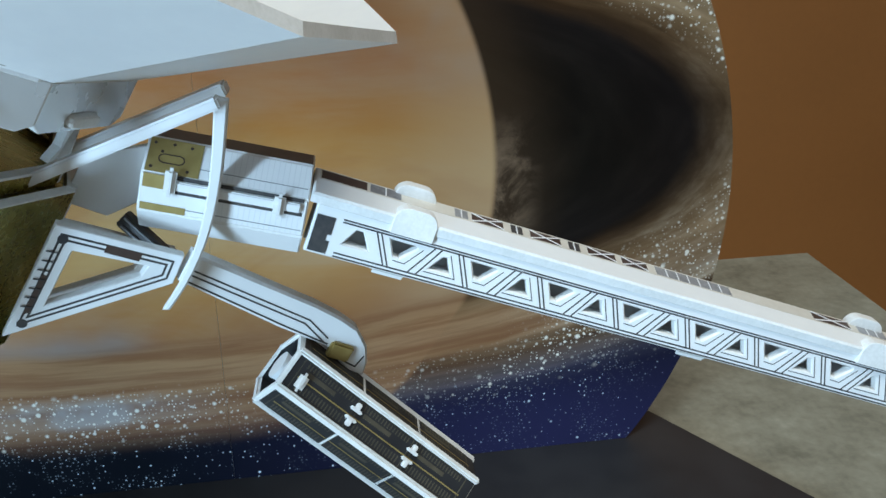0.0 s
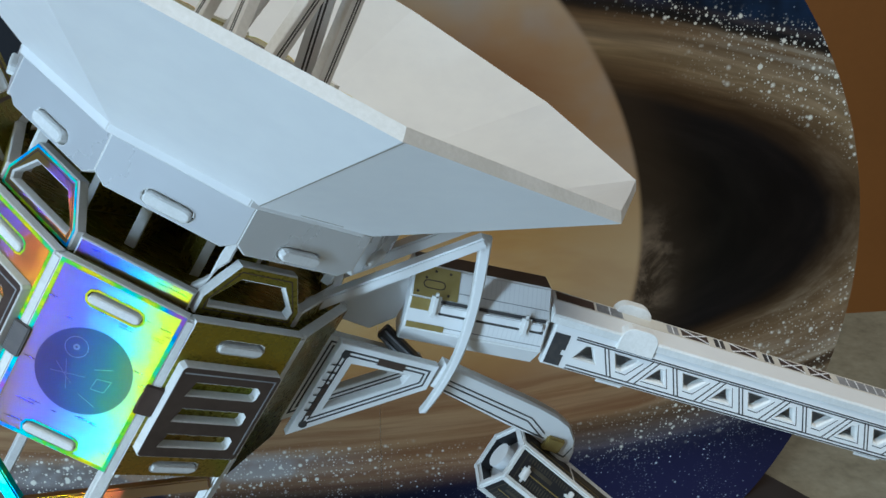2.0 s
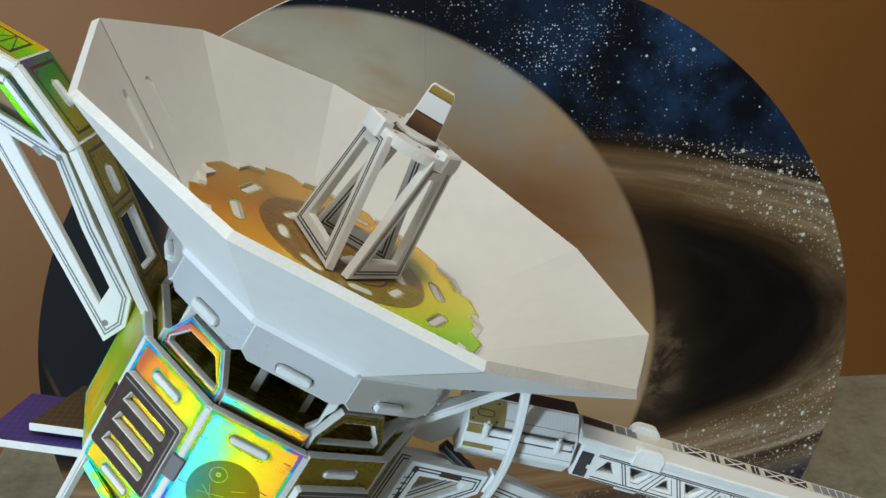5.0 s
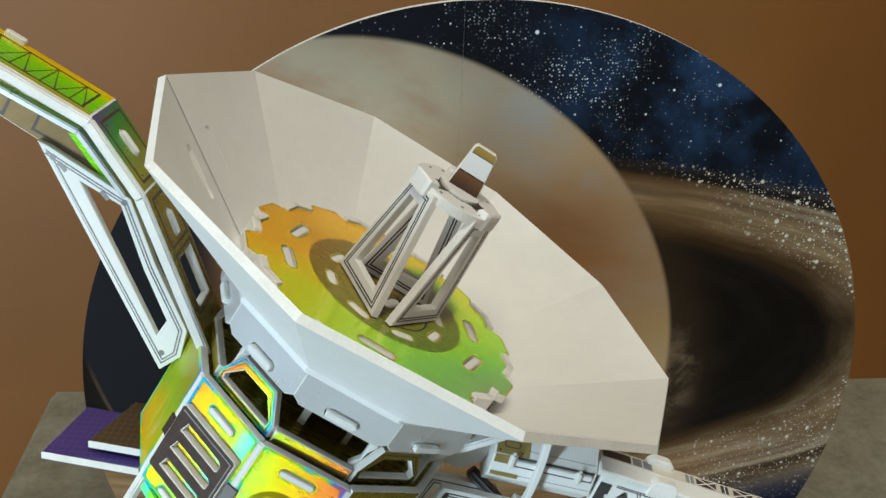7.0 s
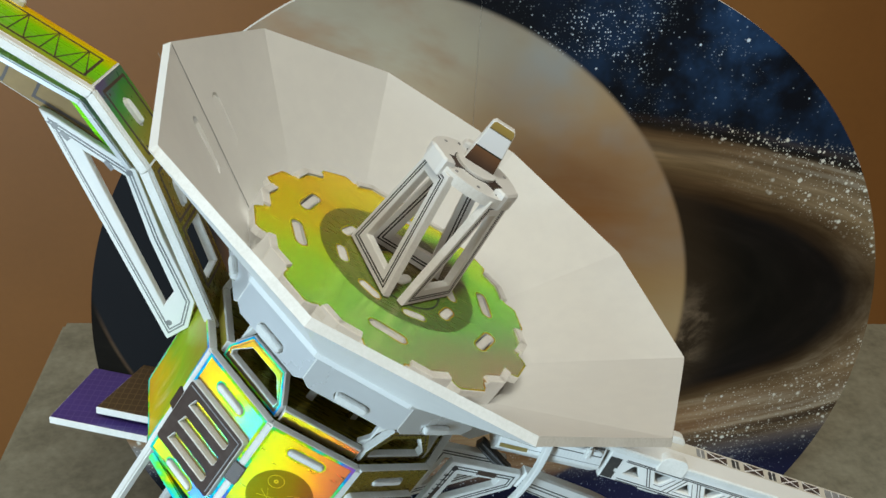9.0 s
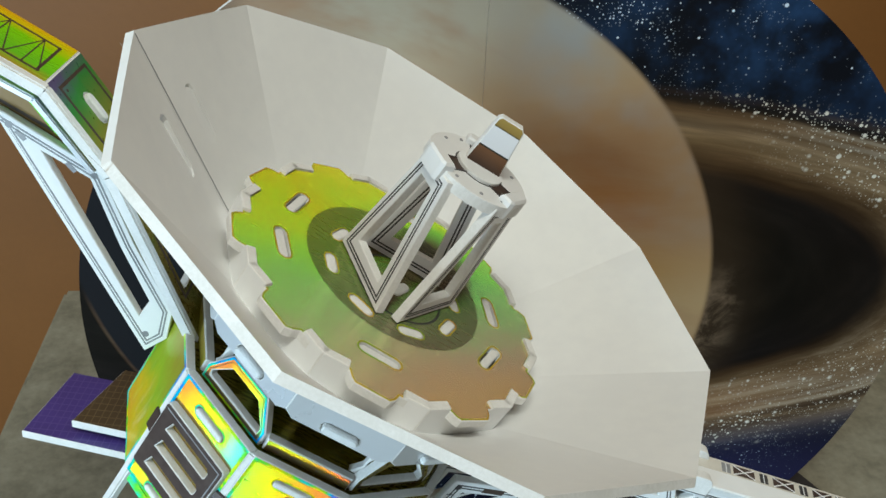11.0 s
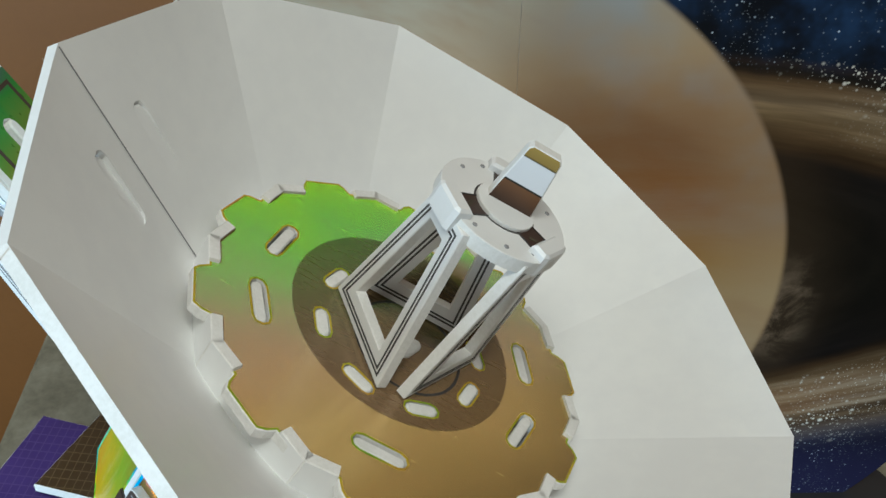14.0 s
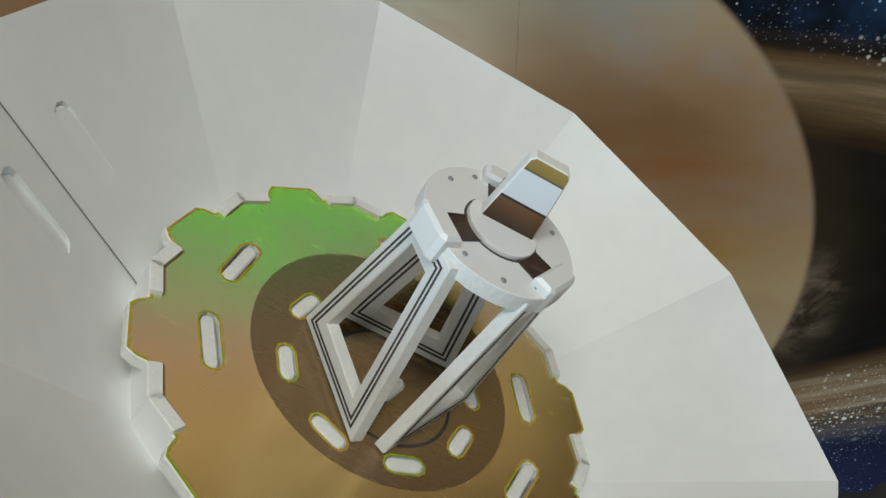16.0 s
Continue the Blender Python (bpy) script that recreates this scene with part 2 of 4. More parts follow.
# foil for dim sides: shade and faint reflections painted into a darker colour
FOIL_SHADED = foil("shaded_olive_foil", (0.5, 0.2, 1), (-90, -20), OLIVE, 0.28, 0.16, dark=0.75, seed=4, grain=(0.3, 0.3, 1), fine=0.3)
BY_90 = [((x, 0, 0.15), c) for x, c in ((-0.205, VIOLET), (-0.245, VIOLET), (-0.28, BLUE), (-0.302, BLUE), (-0.324, CYAN), (-0.343, CYAN), (-0.361, GREEN), (-0.381, YELLOW), (-0.402, YELLOW), (-0.425, YELLOW), (-0.447, ORANGE), (-0.467, ORANGE), (-0.488, RED), (-0.51, RED))]
BY_126 = [((0.809 * x, -0.588 * x, 0.15), c) for x, c in ((0.38, VIOLET), (0.335, RED), (0.30, ORANGE), (0.27, YELLOW), (0.24, YELLOW), (0.215, GREEN), (0.19, CYAN), (0.16, BLUE), (0.12, VIOLET))]
UPWARD = [((-0.26, y, 0), c) for y, c in ((-0.48, (0.80, 0.50, 0.17)), (-0.52, (0.82, 0.52, 0.17)), (-0.555, (0.82, 0.50, 0.18)), (-0.585, (0.62, 0.32, 0.32)), (-0.607, (0.26, 0.24, 0.36)), (-0.628, (0.10, 0.50, 0.10)),
                                          (-0.648, (0.03, 0.85, 0.02)), (-0.668, (0.06, 0.90, 0.0)), (-0.688, (0.50, 0.85, 0.0)), (-0.706, (0.95, 0.60, 0.0)), (-0.724, (1.0, 0.42, 0.0)), (-0.745, ORANGE), (-0.768, (1.0, 0.22, 0.02)))]
GOLDEN = [(0.0, (0.26, 0.17, 0.05)), (0.5, (0.32, 0.23, 0.06)), (1.0, (0.30, 0.18, 0.08))]
FOIL_RAIN = foil("rainbow_foil", (0.85, 0, -0.45), (14, 50), GOLDEN, 0.30, 0.07, seed=1, metal=0.75, grain=(0.25, 1, 1.6), orders=BY_90, bend=(-0.0150, 0, 0, -0.035), streak=0.5)
FOIL_SUN = foil("sunny_foil", (0.2, -0.2, -1), (48, 92), GOLDEN, 0.34, 0.08, seed=2, metal=0.75, grain=(1.2, 0.4, 0.25), orders=BY_126, power=0.020, bend=(0.0080, -0.0058, -0.0080, -0.46))
# this side's orange, gold and green reflections, painted as a fixed ramp
FOIL_SIDE = foil("green_gold_sheen_foil", (0, 0, 1), (-90, -45), [(0.0, (0.95, 0.42, 0.02)), (0.25, (0.85, 0.62, 0.02)), (0.55, (0.38, 0.60, 0.03)), (0.8, (0.42, 0.42, 0.04)), (1.0, (0.40, 0.28, 0.06))], 0.34, seed=7, metal=0.25, wobble=0.13, glint=0.3)
FOIL_PLATE = foil("plate_foil", (-0.12, 1.0, 0), (-38, 36), GREENISH, 0.24, 0.11, seed=3, metal=0.85, dark=0.58, grain=(1, 0.5, 1), fine=0.03, orders=UPWARD, power=0.0080, blur=0.14, streak=0.11, bend=(0.0006, -0.0008, 0, 0))
FOIL_PLATE_DARK = foil("dark_plate_foil", (-0.12, 1.0, 0), (-38, 36), MAUVE, 0.26, 0.11, dark=0.40, seed=3, metal=0.7, grain=(1, 0.5, 1), fine=0.03, orders=UPWARD, power=0.0022, blur=0.15, streak=0.05)
# fringe colours that bent foil edges reflect, painted into two base ramps
FOIL_RIM = foil("painted_rim_foil", (0.5, 0.5, 0.7), (-400, 400), [(0.0, (0.10, 0.45, 0.03)), (0.35, (0.40, 0.50, 0.03)), (0.55, (0.70, 0.52, 0.04)), (0.8, (0.55, 0.30, 0.06)), (1.0, (0.30, 0.22, 0.16))], 0.30, 0.38, seed=9, metal=0.4, grain=(0.5, 0.5, 0.5), fine=0.8)
FOIL_EDGE = foil("painted_rainbow_foil", (0.5, 0.5, 0.7), (-400, 400), SPECTRUM, 0.30, 0.38, seed=9, metal=0.35, grain=(0.5, 0.5, 0.5), fine=0.8)
# the mast boards' green, gold and violet sheen, put into the base colours
FOIL_MAST = foil("mast_sheen_foil", (0, 1, 0), (-11, 9), [(0.0, (0.55, 0.45, 0.04)), (0.25, (0.20, 0.75, 0.02)), (0.6, (0.30, 0.90, 0.0)), (0.85, (1.0, 0.75, 0.0)), (1.0, (1.0, 0.45, 0.0))], 0.28, 0.08, seed=5, metal=0.35, glint=0.4)
FOIL_KNEE = foil("knee_sheen_foil", (0.9, 0.25, -0.5), (-68, -46), [(0.0, (0.16, 0.14, 0.30)), (0.25, (0.06, 0.36, 0.07)), (0.5, (0.22, 0.33, 0.05)), (0.75, (0.42, 0.36, 0.04)), (1.0, (0.34, 0.27, 0.04))], 0.3, 0.08, seed=12, metal=0.5)
FOIL_ENGRAVED = foil("engraved_foil", (0.85, 0, -0.45), (14, 50), GOLDEN, 0.4, 0.06, dark=0.9, seed=1, metal=0.75, grain=(0.3, 1, 1.4), orders=BY_90, power=0.010, bend=(-0.0150, 0, 0, -0.035))
FOIL_PLAQUE = foil("plaque_foil", (0.85, 0, -0.45), (14, 50), GOLDEN, 0.36, 0.07, dark=0.25, seed=1, metal=0.75, grain=(0.3, 1, 1.4), orders=BY_90, power=0.0036, streak=0.5, bend=(-0.0150, 0, 0, -0.035))
PALE_LINE = plain("pale_print", (0.73, 0.73, 0.73), (0.77, 0.77, 0.77), 0.4, 900)


def fin_print():
    t = Tree("fin_print")
    v = t.math("DIVIDE", t.sub(t.axis(2), 13.0), 14.5)
    col = t.ramp(v, [(0.0, (0.03, 0.015, 0.01)), (0.22, (0.06, 0.028, 0.015)), (0.47, (0.17, 0.075, 0.03)), (0.475, (0.01, 0.01, 0.01)), (0.495, (0.01, 0.01, 0.01)), (0.50, (0.78, 0.78, 0.80)),
                     (0.82, (0.80, 0.80, 0.82)), (0.83, (0.05, 0.04, 0.02)), (0.85, (0.30, 0.20, 0.05)), (1.0, (0.40, 0.27, 0.07))])
    return t.done(col, 0.35)


FIN = fin_print()


def cells(name, a, b):
    """Dark panel print with a fine grid of lines."""
    t = Tree(name)
    line = 0.0
    for i, pitch in ((0, 1.6), (1, 2.4)):
        w = t.math("FRACT", t.math("DIVIDE", t.axis(i), pitch))
        line = t.math("MAXIMUM", line, t.math("GREATER_THAN", w, 0.88))
    base = t.mix(t.noise(90, 3), a, tuple(c * 1.7 for c in a))
    return t.done(t.mix(line, base, b), 0.35)


PURPLE = cells("purple_cells", (0.045, 0.028, 0.16), (0.10, 0.07, 0.26))
BRONZE = cells("bronze_cells", (0.055, 0.036, 0.020), (0.14, 0.10, 0.055))


def stone():
    t = Tree("grey_stone_top")
    n = t.noise(45, 6, 0.62)
    fine = t.noise(260, 4, 0.6, seed=2)
    col = t.ramp(t.add(t.mul(n, 0.65), t.mul(fine, 0.35)), [(0.30, (0.12, 0.115, 0.085)), (0.48, (0.215, 0.205, 0.155)), (0.60, (0.27, 0.26, 0.20)), (0.75, (0.36, 0.34, 0.27))])
    t.bump(fine, 0.0002, 0.2)
    return t.done(col, t.add(0.45, t.mul(n, 0.2)))


STONE = stone()


def painted():
    t = Tree("brown_paint")
    n = t.noise(3.0, 4, 0.5)
    fine = t.noise(120, 4, 0.6, seed=5)
    col = t.mix(t.step(t.add(t.mul(n, 0.8), t.mul(fine, 0.2)), 0.3, 0.7), (0.220, 0.088, 0.020), (0.272, 0.109, 0.025))
    t.bump(fine, 0.0006, 0.25)
    return t.done(col, 0.55)


BROWN = painted()


def planet_print():
    t = Tree("planet_print")
    x, z = t.axis(0), t.axis(2)
    warp = t.mul(t.sub(t.noise(16, 4, 0.6), 0.5), 14.0)
    wisps = t.noise(22, 6, 0.65, stretch=(0.35, 1, 1.5), distort=0.6, seed=4)
    # the globe
    dx, dz = t.add(x, 50.0), t.sub(z, 119.0)
    du, dv = t.math("DIVIDE", t.add(dx, dz), 148.5 / 112), t.math("DIVIDE", t.sub(dx, dz), 166.9 / 112)
    d = t.math("SQRT", t.add(t.mul(du, du), t.mul(dv, dv)))
    globe = t.sub(1.0, t.step(d, 110.5, 113.0))
    band = t.math("DIVIDE", t.add(t.add(z, t.mul(dx, -0.12)), t.mul(warp, 1.6)), 240.0)
    skin = t.ramp(band, [(0.20, (0.22, 0.085, 0.03)), (0.29, (0.40, 0.22, 0.075)), (0.37, (0.52, 0.33, 0.125)), (0.46, (0.44, 0.235, 0.065)), (0.56, (0.36, 0.14, 0.034)),
                         (0.67, (0.34, 0.155, 0.06)), (0.76, (0.50, 0.34, 0.20)), (0.86, (0.42, 0.37, 0.28)), (0.96, (0.30, 0.26, 0.20))])
    skin = t.mix(t.step(wisps, 0.42, 0.72), skin, t.mix(0.30, skin, (0.46, 0.40, 0.32)))
    # broad cloudy patches, tawny and blue-grey
    clouds = t.noise(9, 5, 0.6, stretch=(0.8, 1, 1.3), distort=0.8, seed=41)
    skin = t.mix(t.mul(t.step(clouds, 0.46, 0.66), 0.55), skin, (0.30, 0.115, 0.030))
    skin = t.mix(t.mul(t.step(clouds, 0.54, 0.34), 0.16), skin, (0.50, 0.42, 0.26))
    # the window's pale blue sheen at the lower left, painted into the print
    low_sheen = t.mul(t.sub(1.0, t.step(t.add(z, t.mul(warp, 1.5)), 40.0, 66.0)), t.sub(1.0, t.step(x, -62.0, -36.0)))
    skin = t.mix(t.mul(low_sheen, 0.75), skin, (0.22, 0.40, 0.52))
    # pale light towards the right limb, night on the left
    limb = t.mul(t.step(d, 70.0, 111.0), t.step(dx, 40.0, 100.0))
    skin = t.mix(t.mul(limb, 0.6), skin, (0.48, 0.35, 0.21))
    haze = t.mul(t.mul(t.step(t.add(d, t.mul(warp, 2.0)), 60.0, 108.0), t.step(dx, 10.0, 60.0)), t.mul(t.step(z, 120.0, 165.0), t.step(t.noise(14, 4, 0.6, seed=31), 0.40, 0.62)))
    skin = t.mix(t.mul(haze, 0.7), skin, (0.36, 0.43, 0.50))
    night = t.step(t.add(x, t.mul(warp, 0.5)), -118.0, -92.0)
    skin = t.mix(night, (0.010, 0.011, 0.014), skin)
    # the rings
    rx = t.math("DIVIDE", dx, 177.0)
    rz = t.math("DIVIDE", t.sub(z, 113.0), 56.0)
    rho = t.math("SQRT", t.add(t.mul(rx, rx), t.mul(rz, rz)))
    rho = t.add(rho, t.mul(t.sub(t.noise(30, 4), 0.5), 0.05))
    ring = t.ramp(t.math("DIVIDE", rho, 2.0), [(0.40, (0.007, 0.006, 0.005)), (0.49, (0.010, 0.008, 0.008)), (0.52, (0.050, 0.028, 0.013)), (0.545, (0.13, 0.078, 0.036)), (0.58, (0.22, 0.145, 0.072)), (0.62, (0.26, 0.185, 0.11)), (0.665, (0.15, 0.09, 0.045)),
                                              (0.695, (0.012, 0.008, 0.006)), (0.72, (0.085, 0.048, 0.030)), (0.76, (0.12, 0.10, 0.10)), (0.80, (0.05, 0.05, 0.08)), (0.86, (0.010, 0.012, 0.030))])
    turn = t.math("ARCTAN2", rz, rx)
    polar = t.nt.nodes.new("ShaderNodeCombineXYZ")
    t.put(polar.inputs[0], t.mul(rho, 9.0))
    t.put(polar.inputs[1], t.mul(turn, 1.5))
    streaks = t.nt.nodes.new("ShaderNodeTexNoise")
    streaks.inputs["Scale"].default_value, streaks.inputs["Detail"].default_value, streaks.inputs["Roughness"].default_value = 1.6, 6, 0.62
    t.nt.links.new(polar.outputs[0], streaks.inputs["Vector"])
    streak = streaks.outputs["Fac"]
    ring = t.mix(0.60, ring, t.ramp(streak, [(0.30, (0.30, 0.29, 0.28)), (0.48, (0.80, 0.77, 0.74)), (0.58, (1.25, 1.2, 1.1)), (0.70, (2.0, 1.9, 1.75))]), "MULTIPLY")
    pale = t.mul(t.mul(t.step(streak, 0.28, 0.52), t.step(t.add(x, t.mul(warp, 2.0)), 35.0, 100.0)), t.mul(t.step(t.add(rho, t.mul(t.step(x, 85.0, 130.0), 0.07)), 1.03, 1.17), t.sub(1.0, t.step(rho, 1.40, 1.52))))
    ring = t.mix(t.mul(t.mul(pale, t.add(0.34, t.mul(t.sub(1.0, t.step(z, 70.0, 105.0)), 0.75))), t.step(wisps, 0.22, 0.52)), ring, t.mix(t.step(streak, 0.45, 0.66), (0.19, 0.135, 0.08), (0.38, 0.32, 0.24)))
    # thin bright arcs and the dark gap between the outer rings
    for r0, w, gain in ((1.30, 0.012, 0.40), (1.345, 0.008, 0.45)):
        arc = t.sub(1.0, t.step(t.math("ABSOLUTE", t.sub(rho, r0)), w * 0.4, w * 1.6))
        ring = t.mix(t.mul(t.mul(arc, gain), t.mul(t.step(x, 60.0, 118.0), t.step(wisps, 0.30, 0.55))), ring, (0.50, 0.46, 0.38))
    gap = t.mul(t.sub(1.0, t.step(t.math("ABSOLUTE", t.sub(rho, 1.385)), 0.010, 0.035)), t.step(x, 20.0, 45.0))
    ring = t.mix(t.mul(gap, 0.85), ring, (0.010, 0.008, 0.007))
    smoke = t.mul(t.mul(t.sub(1.0, t.step(t.math("ABSOLUTE", t.sub(x, 62.0)), 2.0, 16.0)), t.sub(1.0, t.step(t.math("ABSOLUTE", t.sub(z, 98.0)), 6.0, 28.0))), t.step(t.noise(70, 6, 0.7, distort=0.6, seed=51), 0.40, 0.66))
    ring = t.mix(t.mul(smoke, 0.8), ring, (0.26, 0.19, 0.13))
    dust = t.mul(t.sub(1.0, t.step(t.add(d, t.mul(warp, 1.5)), 112.0, 140.0)), t.step(x, 20.0, 60.0))
    ring = t.mix(t.mul(dust, 0.20), ring, (0.17, 0.105, 0.055))
    beyond = t.mul(t.mul(t.step(rho, 1.06, 1.20), t.sub(1.0, t.step(rho, 1.34, 1.46))), t.sub(0.85, t.mul(t.step(x, 60.0, 125.0), 0.6)))
    front = t.mul(t.sub(1.0, t.step(z, 95.0, 113.0)), t.math("MAXIMUM", globe, beyond))
    ring_front = t.mix(front, ring, t.mix(0.72, ring, t.mix(t.step(streak, 0.36, 0.62), (0.27, 0.13, 0.06), (0.38, 0.225, 0.115))))
    # the sky beyond
    blue = t.mul(t.step(t.noise(20, 5, 0.65, seed=11), 0.42, 0.66), t.mul(t.step(z, 165.0, 205.0), t.step(x, -20.0, 45.0)))
    navy = t.mul(t.sub(1.0, t.step(z, 10.0, 60.0)), t.step(x, -60.0, 80.0))
    sky = t.mix(blue, (0.005, 0.007, 0.012), (0.022, 0.060, 0.150))
    sky = t.mix(t.mul(navy, 0.9), sky, (0.022, 0.022, 0.070))
    patch = t.step(t.noise(26, 4, 0.65, seed=21), 0.42, 0.68)
    clump = t.step(t.noise(60, 3, 0.6, seed=23), 0.44, 0.66)
    big = t.spots(120, 0.10, 0.20)
    small = t.spots(480, 0.20, 0.40)
    tiny = t.spots(900, 0.38, 0.8)
    stars = t.add(t.add(t.mul(big, 1.3), t.mul(t.mul(small, t.add(0.20, patch)), 1.1)), t.mul(t.mul(tiny, t.mul(patch, clump)), t.add(0.7, t.mul(blue, 2.4))))
    stars = t.mul(stars, t.sub(1.0, t.mul(navy, 0.6)))
    sky = t.mix(t.math("MINIMUM", stars, 1.0), sky, (0.70, 0.80, 0.92))
    glow = t.mul(t.mul(t.step(rho, 1.30, 1.40), t.sub(1.0, t.step(rho, 1.48, 1.56))), t.mul(t.sub(1.0, t.step(x, -50.0, -15.0)), t.math("LESS_THAN", z, 80.0)))
    ring_front = t.mix(t.mul(glow, t.add(0.15, t.mul(clump, 0.4))), ring_front, (0.50, 0.52, 0.54))
    outer = t.step(rho, 1.50, 1.72)
    disc = t.mix(outer, ring_front, sky)
    upper = t.mul(t.step(rho, 1.36, 1.46), t.step(z, 113.0, 150.0))
    disc = t.mix(upper, disc, sky)
    # sparkle along the outer ring
    where = t.mul(t.mul(t.step(rho, 1.06, 1.16), t.sub(1.0, t.step(rho, 1.40, 1.50))), t.step(t.add(x, t.mul(warp, 2.0)), 60.0, 112.0))
    upper_arc = t.mul(t.mul(t.step(rho, 1.33, 1.37), t.sub(1.0, t.step(rho, 1.43, 1.47))), t.mul(t.step(x, 40.0, 62.0), t.math("GREATER_THAN", z, 113.0)))
    low = t.mul(t.mul(t.step(rho, 1.34, 1.44), t.sub(1.0, t.step(rho, 1.56, 1.74))), t.math("LESS_THAN", z, 80.0))
    left = t.mul(t.mul(t.step(rho, 1.28, 1.38), t.sub(1.0, t.step(rho, 1.50, 1.60))), t.mul(t.sub(1.0, t.step(x, -40.0, -5.0)), t.math("LESS_THAN", z, 80.0)))
    coarse = t.add(t.spots(175, 0.20, 0.55), t.spots(260, 0.24, 0.55))
    grains = t.add(t.add(coarse, t.mul(t.spots(430, 0.30, 0.6), t.add(0.4, clump))), t.mul(t.spots(900, 0.34, 0.6), 0.8))
    amount = t.add(t.add(t.mul(where, t.add(0.65, t.mul(clump, 1.1))), t.mul(upper_arc, 0.7)), t.add(t.mul(low, t.add(0.15, t.mul(clump, 0.5))), t.mul(left, 0.9)))
    spark = t.math("MINIMUM", t.mul(grains, amount), 1.0)
    body = t.mix(t.mul(globe, t.math("MAXIMUM", t.math("GREATER_THAN", z, 113.0), t.sub(1.0, t.step(rho, 0.98, 1.10)))), disc, skin)
    col = t.mix(spark, body, (0.80, 0.78, 0.70))
    return t.done(col, t.add(0.30, t.mul(wisps, 0.10)), 0.0, 0.18)


POSTER = planet_print()


# ---------------------------------------------------------------- the room and the table
bm = block(bmesh.new(), (-225, -420, -28), (264, 431, 0), bevel=2.5)
table = empty("table")
part("tabletop", bm, STONE, table)
for x in (-195, 234):
    for y in (-390, 401):
        part("leg", block(bmesh.new(), (x - 18, y - 18, -750), (x + 18, y + 18, -28), bevel=2), BLACK, table, "plain dark leg")
tagged(table, "grey-green mottled stone-like table top with worn surface", "table")
bm = block(bmesh.new(), (-3000, 900, -750), (3000, 1000, 1900), bevel=0)
tagged(part("wall_back", bm, BROWN), kind="structure")
bm = block(bmesh.new(), (-3000, -2600, -800), (3000, 900, -750), bevel=0)
tagged(part("floor", bm, BROWN), kind="structure")
bm = block(bmesh.new(), (3000, -2600, -750), (3100, 900, 1900), bevel=0)
tagged(part("wall_right", bm, BROWN), kind="structure")

# the round picture of a ringed planet, two halves with a fold between them, and the black board that it stands on
def backdrop():
    root = empty("planet_backdrop", None, pose(-0.011, 0.2755, 0.004))
    cx, cz, r = -11.6, 92.6, 150.0
    for side in (1, -1):
        arc = []
        for i in range(121):
            a = math.radians(90) - side * math.radians(i * 1.18)
            x, z = cx + r * math.cos(a), cz + r * math.sin(a) * (1.007 if a > 0 else 1.0)
            if z > 4 and side * (x + 25.0) > 0.04:
                arc.append((x, z))
        lowx = arc[-1][0]
        top = cz + 1.007 * math.sqrt(r * r - (-25 - cx) ** 2)
        arc = [(-25 + side * 0.04, top)] + arc + [(lowx - side * 2, 4.0), (-25 + side * 0.04, 4.0)]
        ob = part("printed_half", sheet(bmesh.new(), arc, th=3.0, m=axes((0, 275.5, 0), (1, 0, 0), (0, 0, 1)), bevel=0), [POSTER, FOAM], root)
        ob.matrix_parent_inverse = root.matrix_basis.inverted()
    tagged(root, "round cardboard backdrop printed with a ringed planet and stars", "backdrop")


backdrop()
bm = sheet(bmesh.new(), [(-112, 268), (-112, 294), (122, 294), (159, 228), (178, 150), (-96, 150), (-104, 200)], th=3.8, m=pose(0, 0, 0.0039))
tagged(part("display_board", bm, [BLACK, BLACK]), "thin matt black display board lying flat on the table", "board")

# ---------------------------------------------------------------- the spacecraft model, in millimetres about its dish's rim
probe = empty("spacecraft_model")
probe.matrix_basis = Matrix(((0.85472, 0.10745, 0.50784, -0.0441), (-0.11261, 0.99342, -0.02066, 0.1743), (-0.50672, -0.03953, 0.86120, 0.2018), (0, 0, 0, 1)))
tagged(probe, "foam-board space probe puzzle in white card and gold rainbow foil", "model spacecraft")
UP = Vector((0, 0, 1))


def face_frame(deg, apothem, z=0.0):
    """The frame of an upright side at that angle: x along it, y up, z outwards."""
    n = ring_pt(1, deg)
    return axes(n * apothem + UP * z, UP.cross(n), UP)


def tab(parent, m, cx, cy, l=8.6, w=2.5, high=0.5, low=1.2, deg=0.0, material=None):
    """The rounded end of a foam tongue that shows in its slot."""
    bm = sheet(bmesh.new(), pill(cx, cy, l - 0.5, w - 0.45, deg), th=low + high, m=m @ pose(0, 0, high * MM), edge=0, bevel=0.35)
    return part("tab", bm, material or FOAM, parent)


def ribbon(bm, pts, w=0.42, m=Matrix(), closed=False, lift=0.05):
    """A printed line along points (mm) of a sheet's face, mitred at its corners; a negative lift puts it on the other side."""
    n, rings = len(pts), []
    sink = -0.02 if lift > 0 else 0.02
    for i in range(n):
        p = Vector(pts[i])
        before = (p - Vector(pts[i - 1])).normalized() if closed or i else None
        after = (Vector(pts[(i + 1) % n]) - p).normalized() if closed or i < n - 1 else None
        a, b = before or after, after or before
        na, nb = Vector((-a.y, a.x)), Vector((-b.y, b.x))
        s = (na + nb) * (w / 2 / max(1 + na.dot(nb), 0.3))
        rings.append([bm.verts.new(m @ (Vector((q.x, q.y, h)) * MM)) for q, h in ((p - s, lift), (p + s, lift), (p + s, sink), (p - s, sink))])
    for i in range(n if closed else n - 1):
        u, v = rings[i], rings[(i + 1) % n]
        for k in range(4):
            bm.faces.new((u[k], v[k], v[(k + 1) % 4], u[(k + 1) % 4]))
    if not closed:
        bm.faces.new(rings[0])
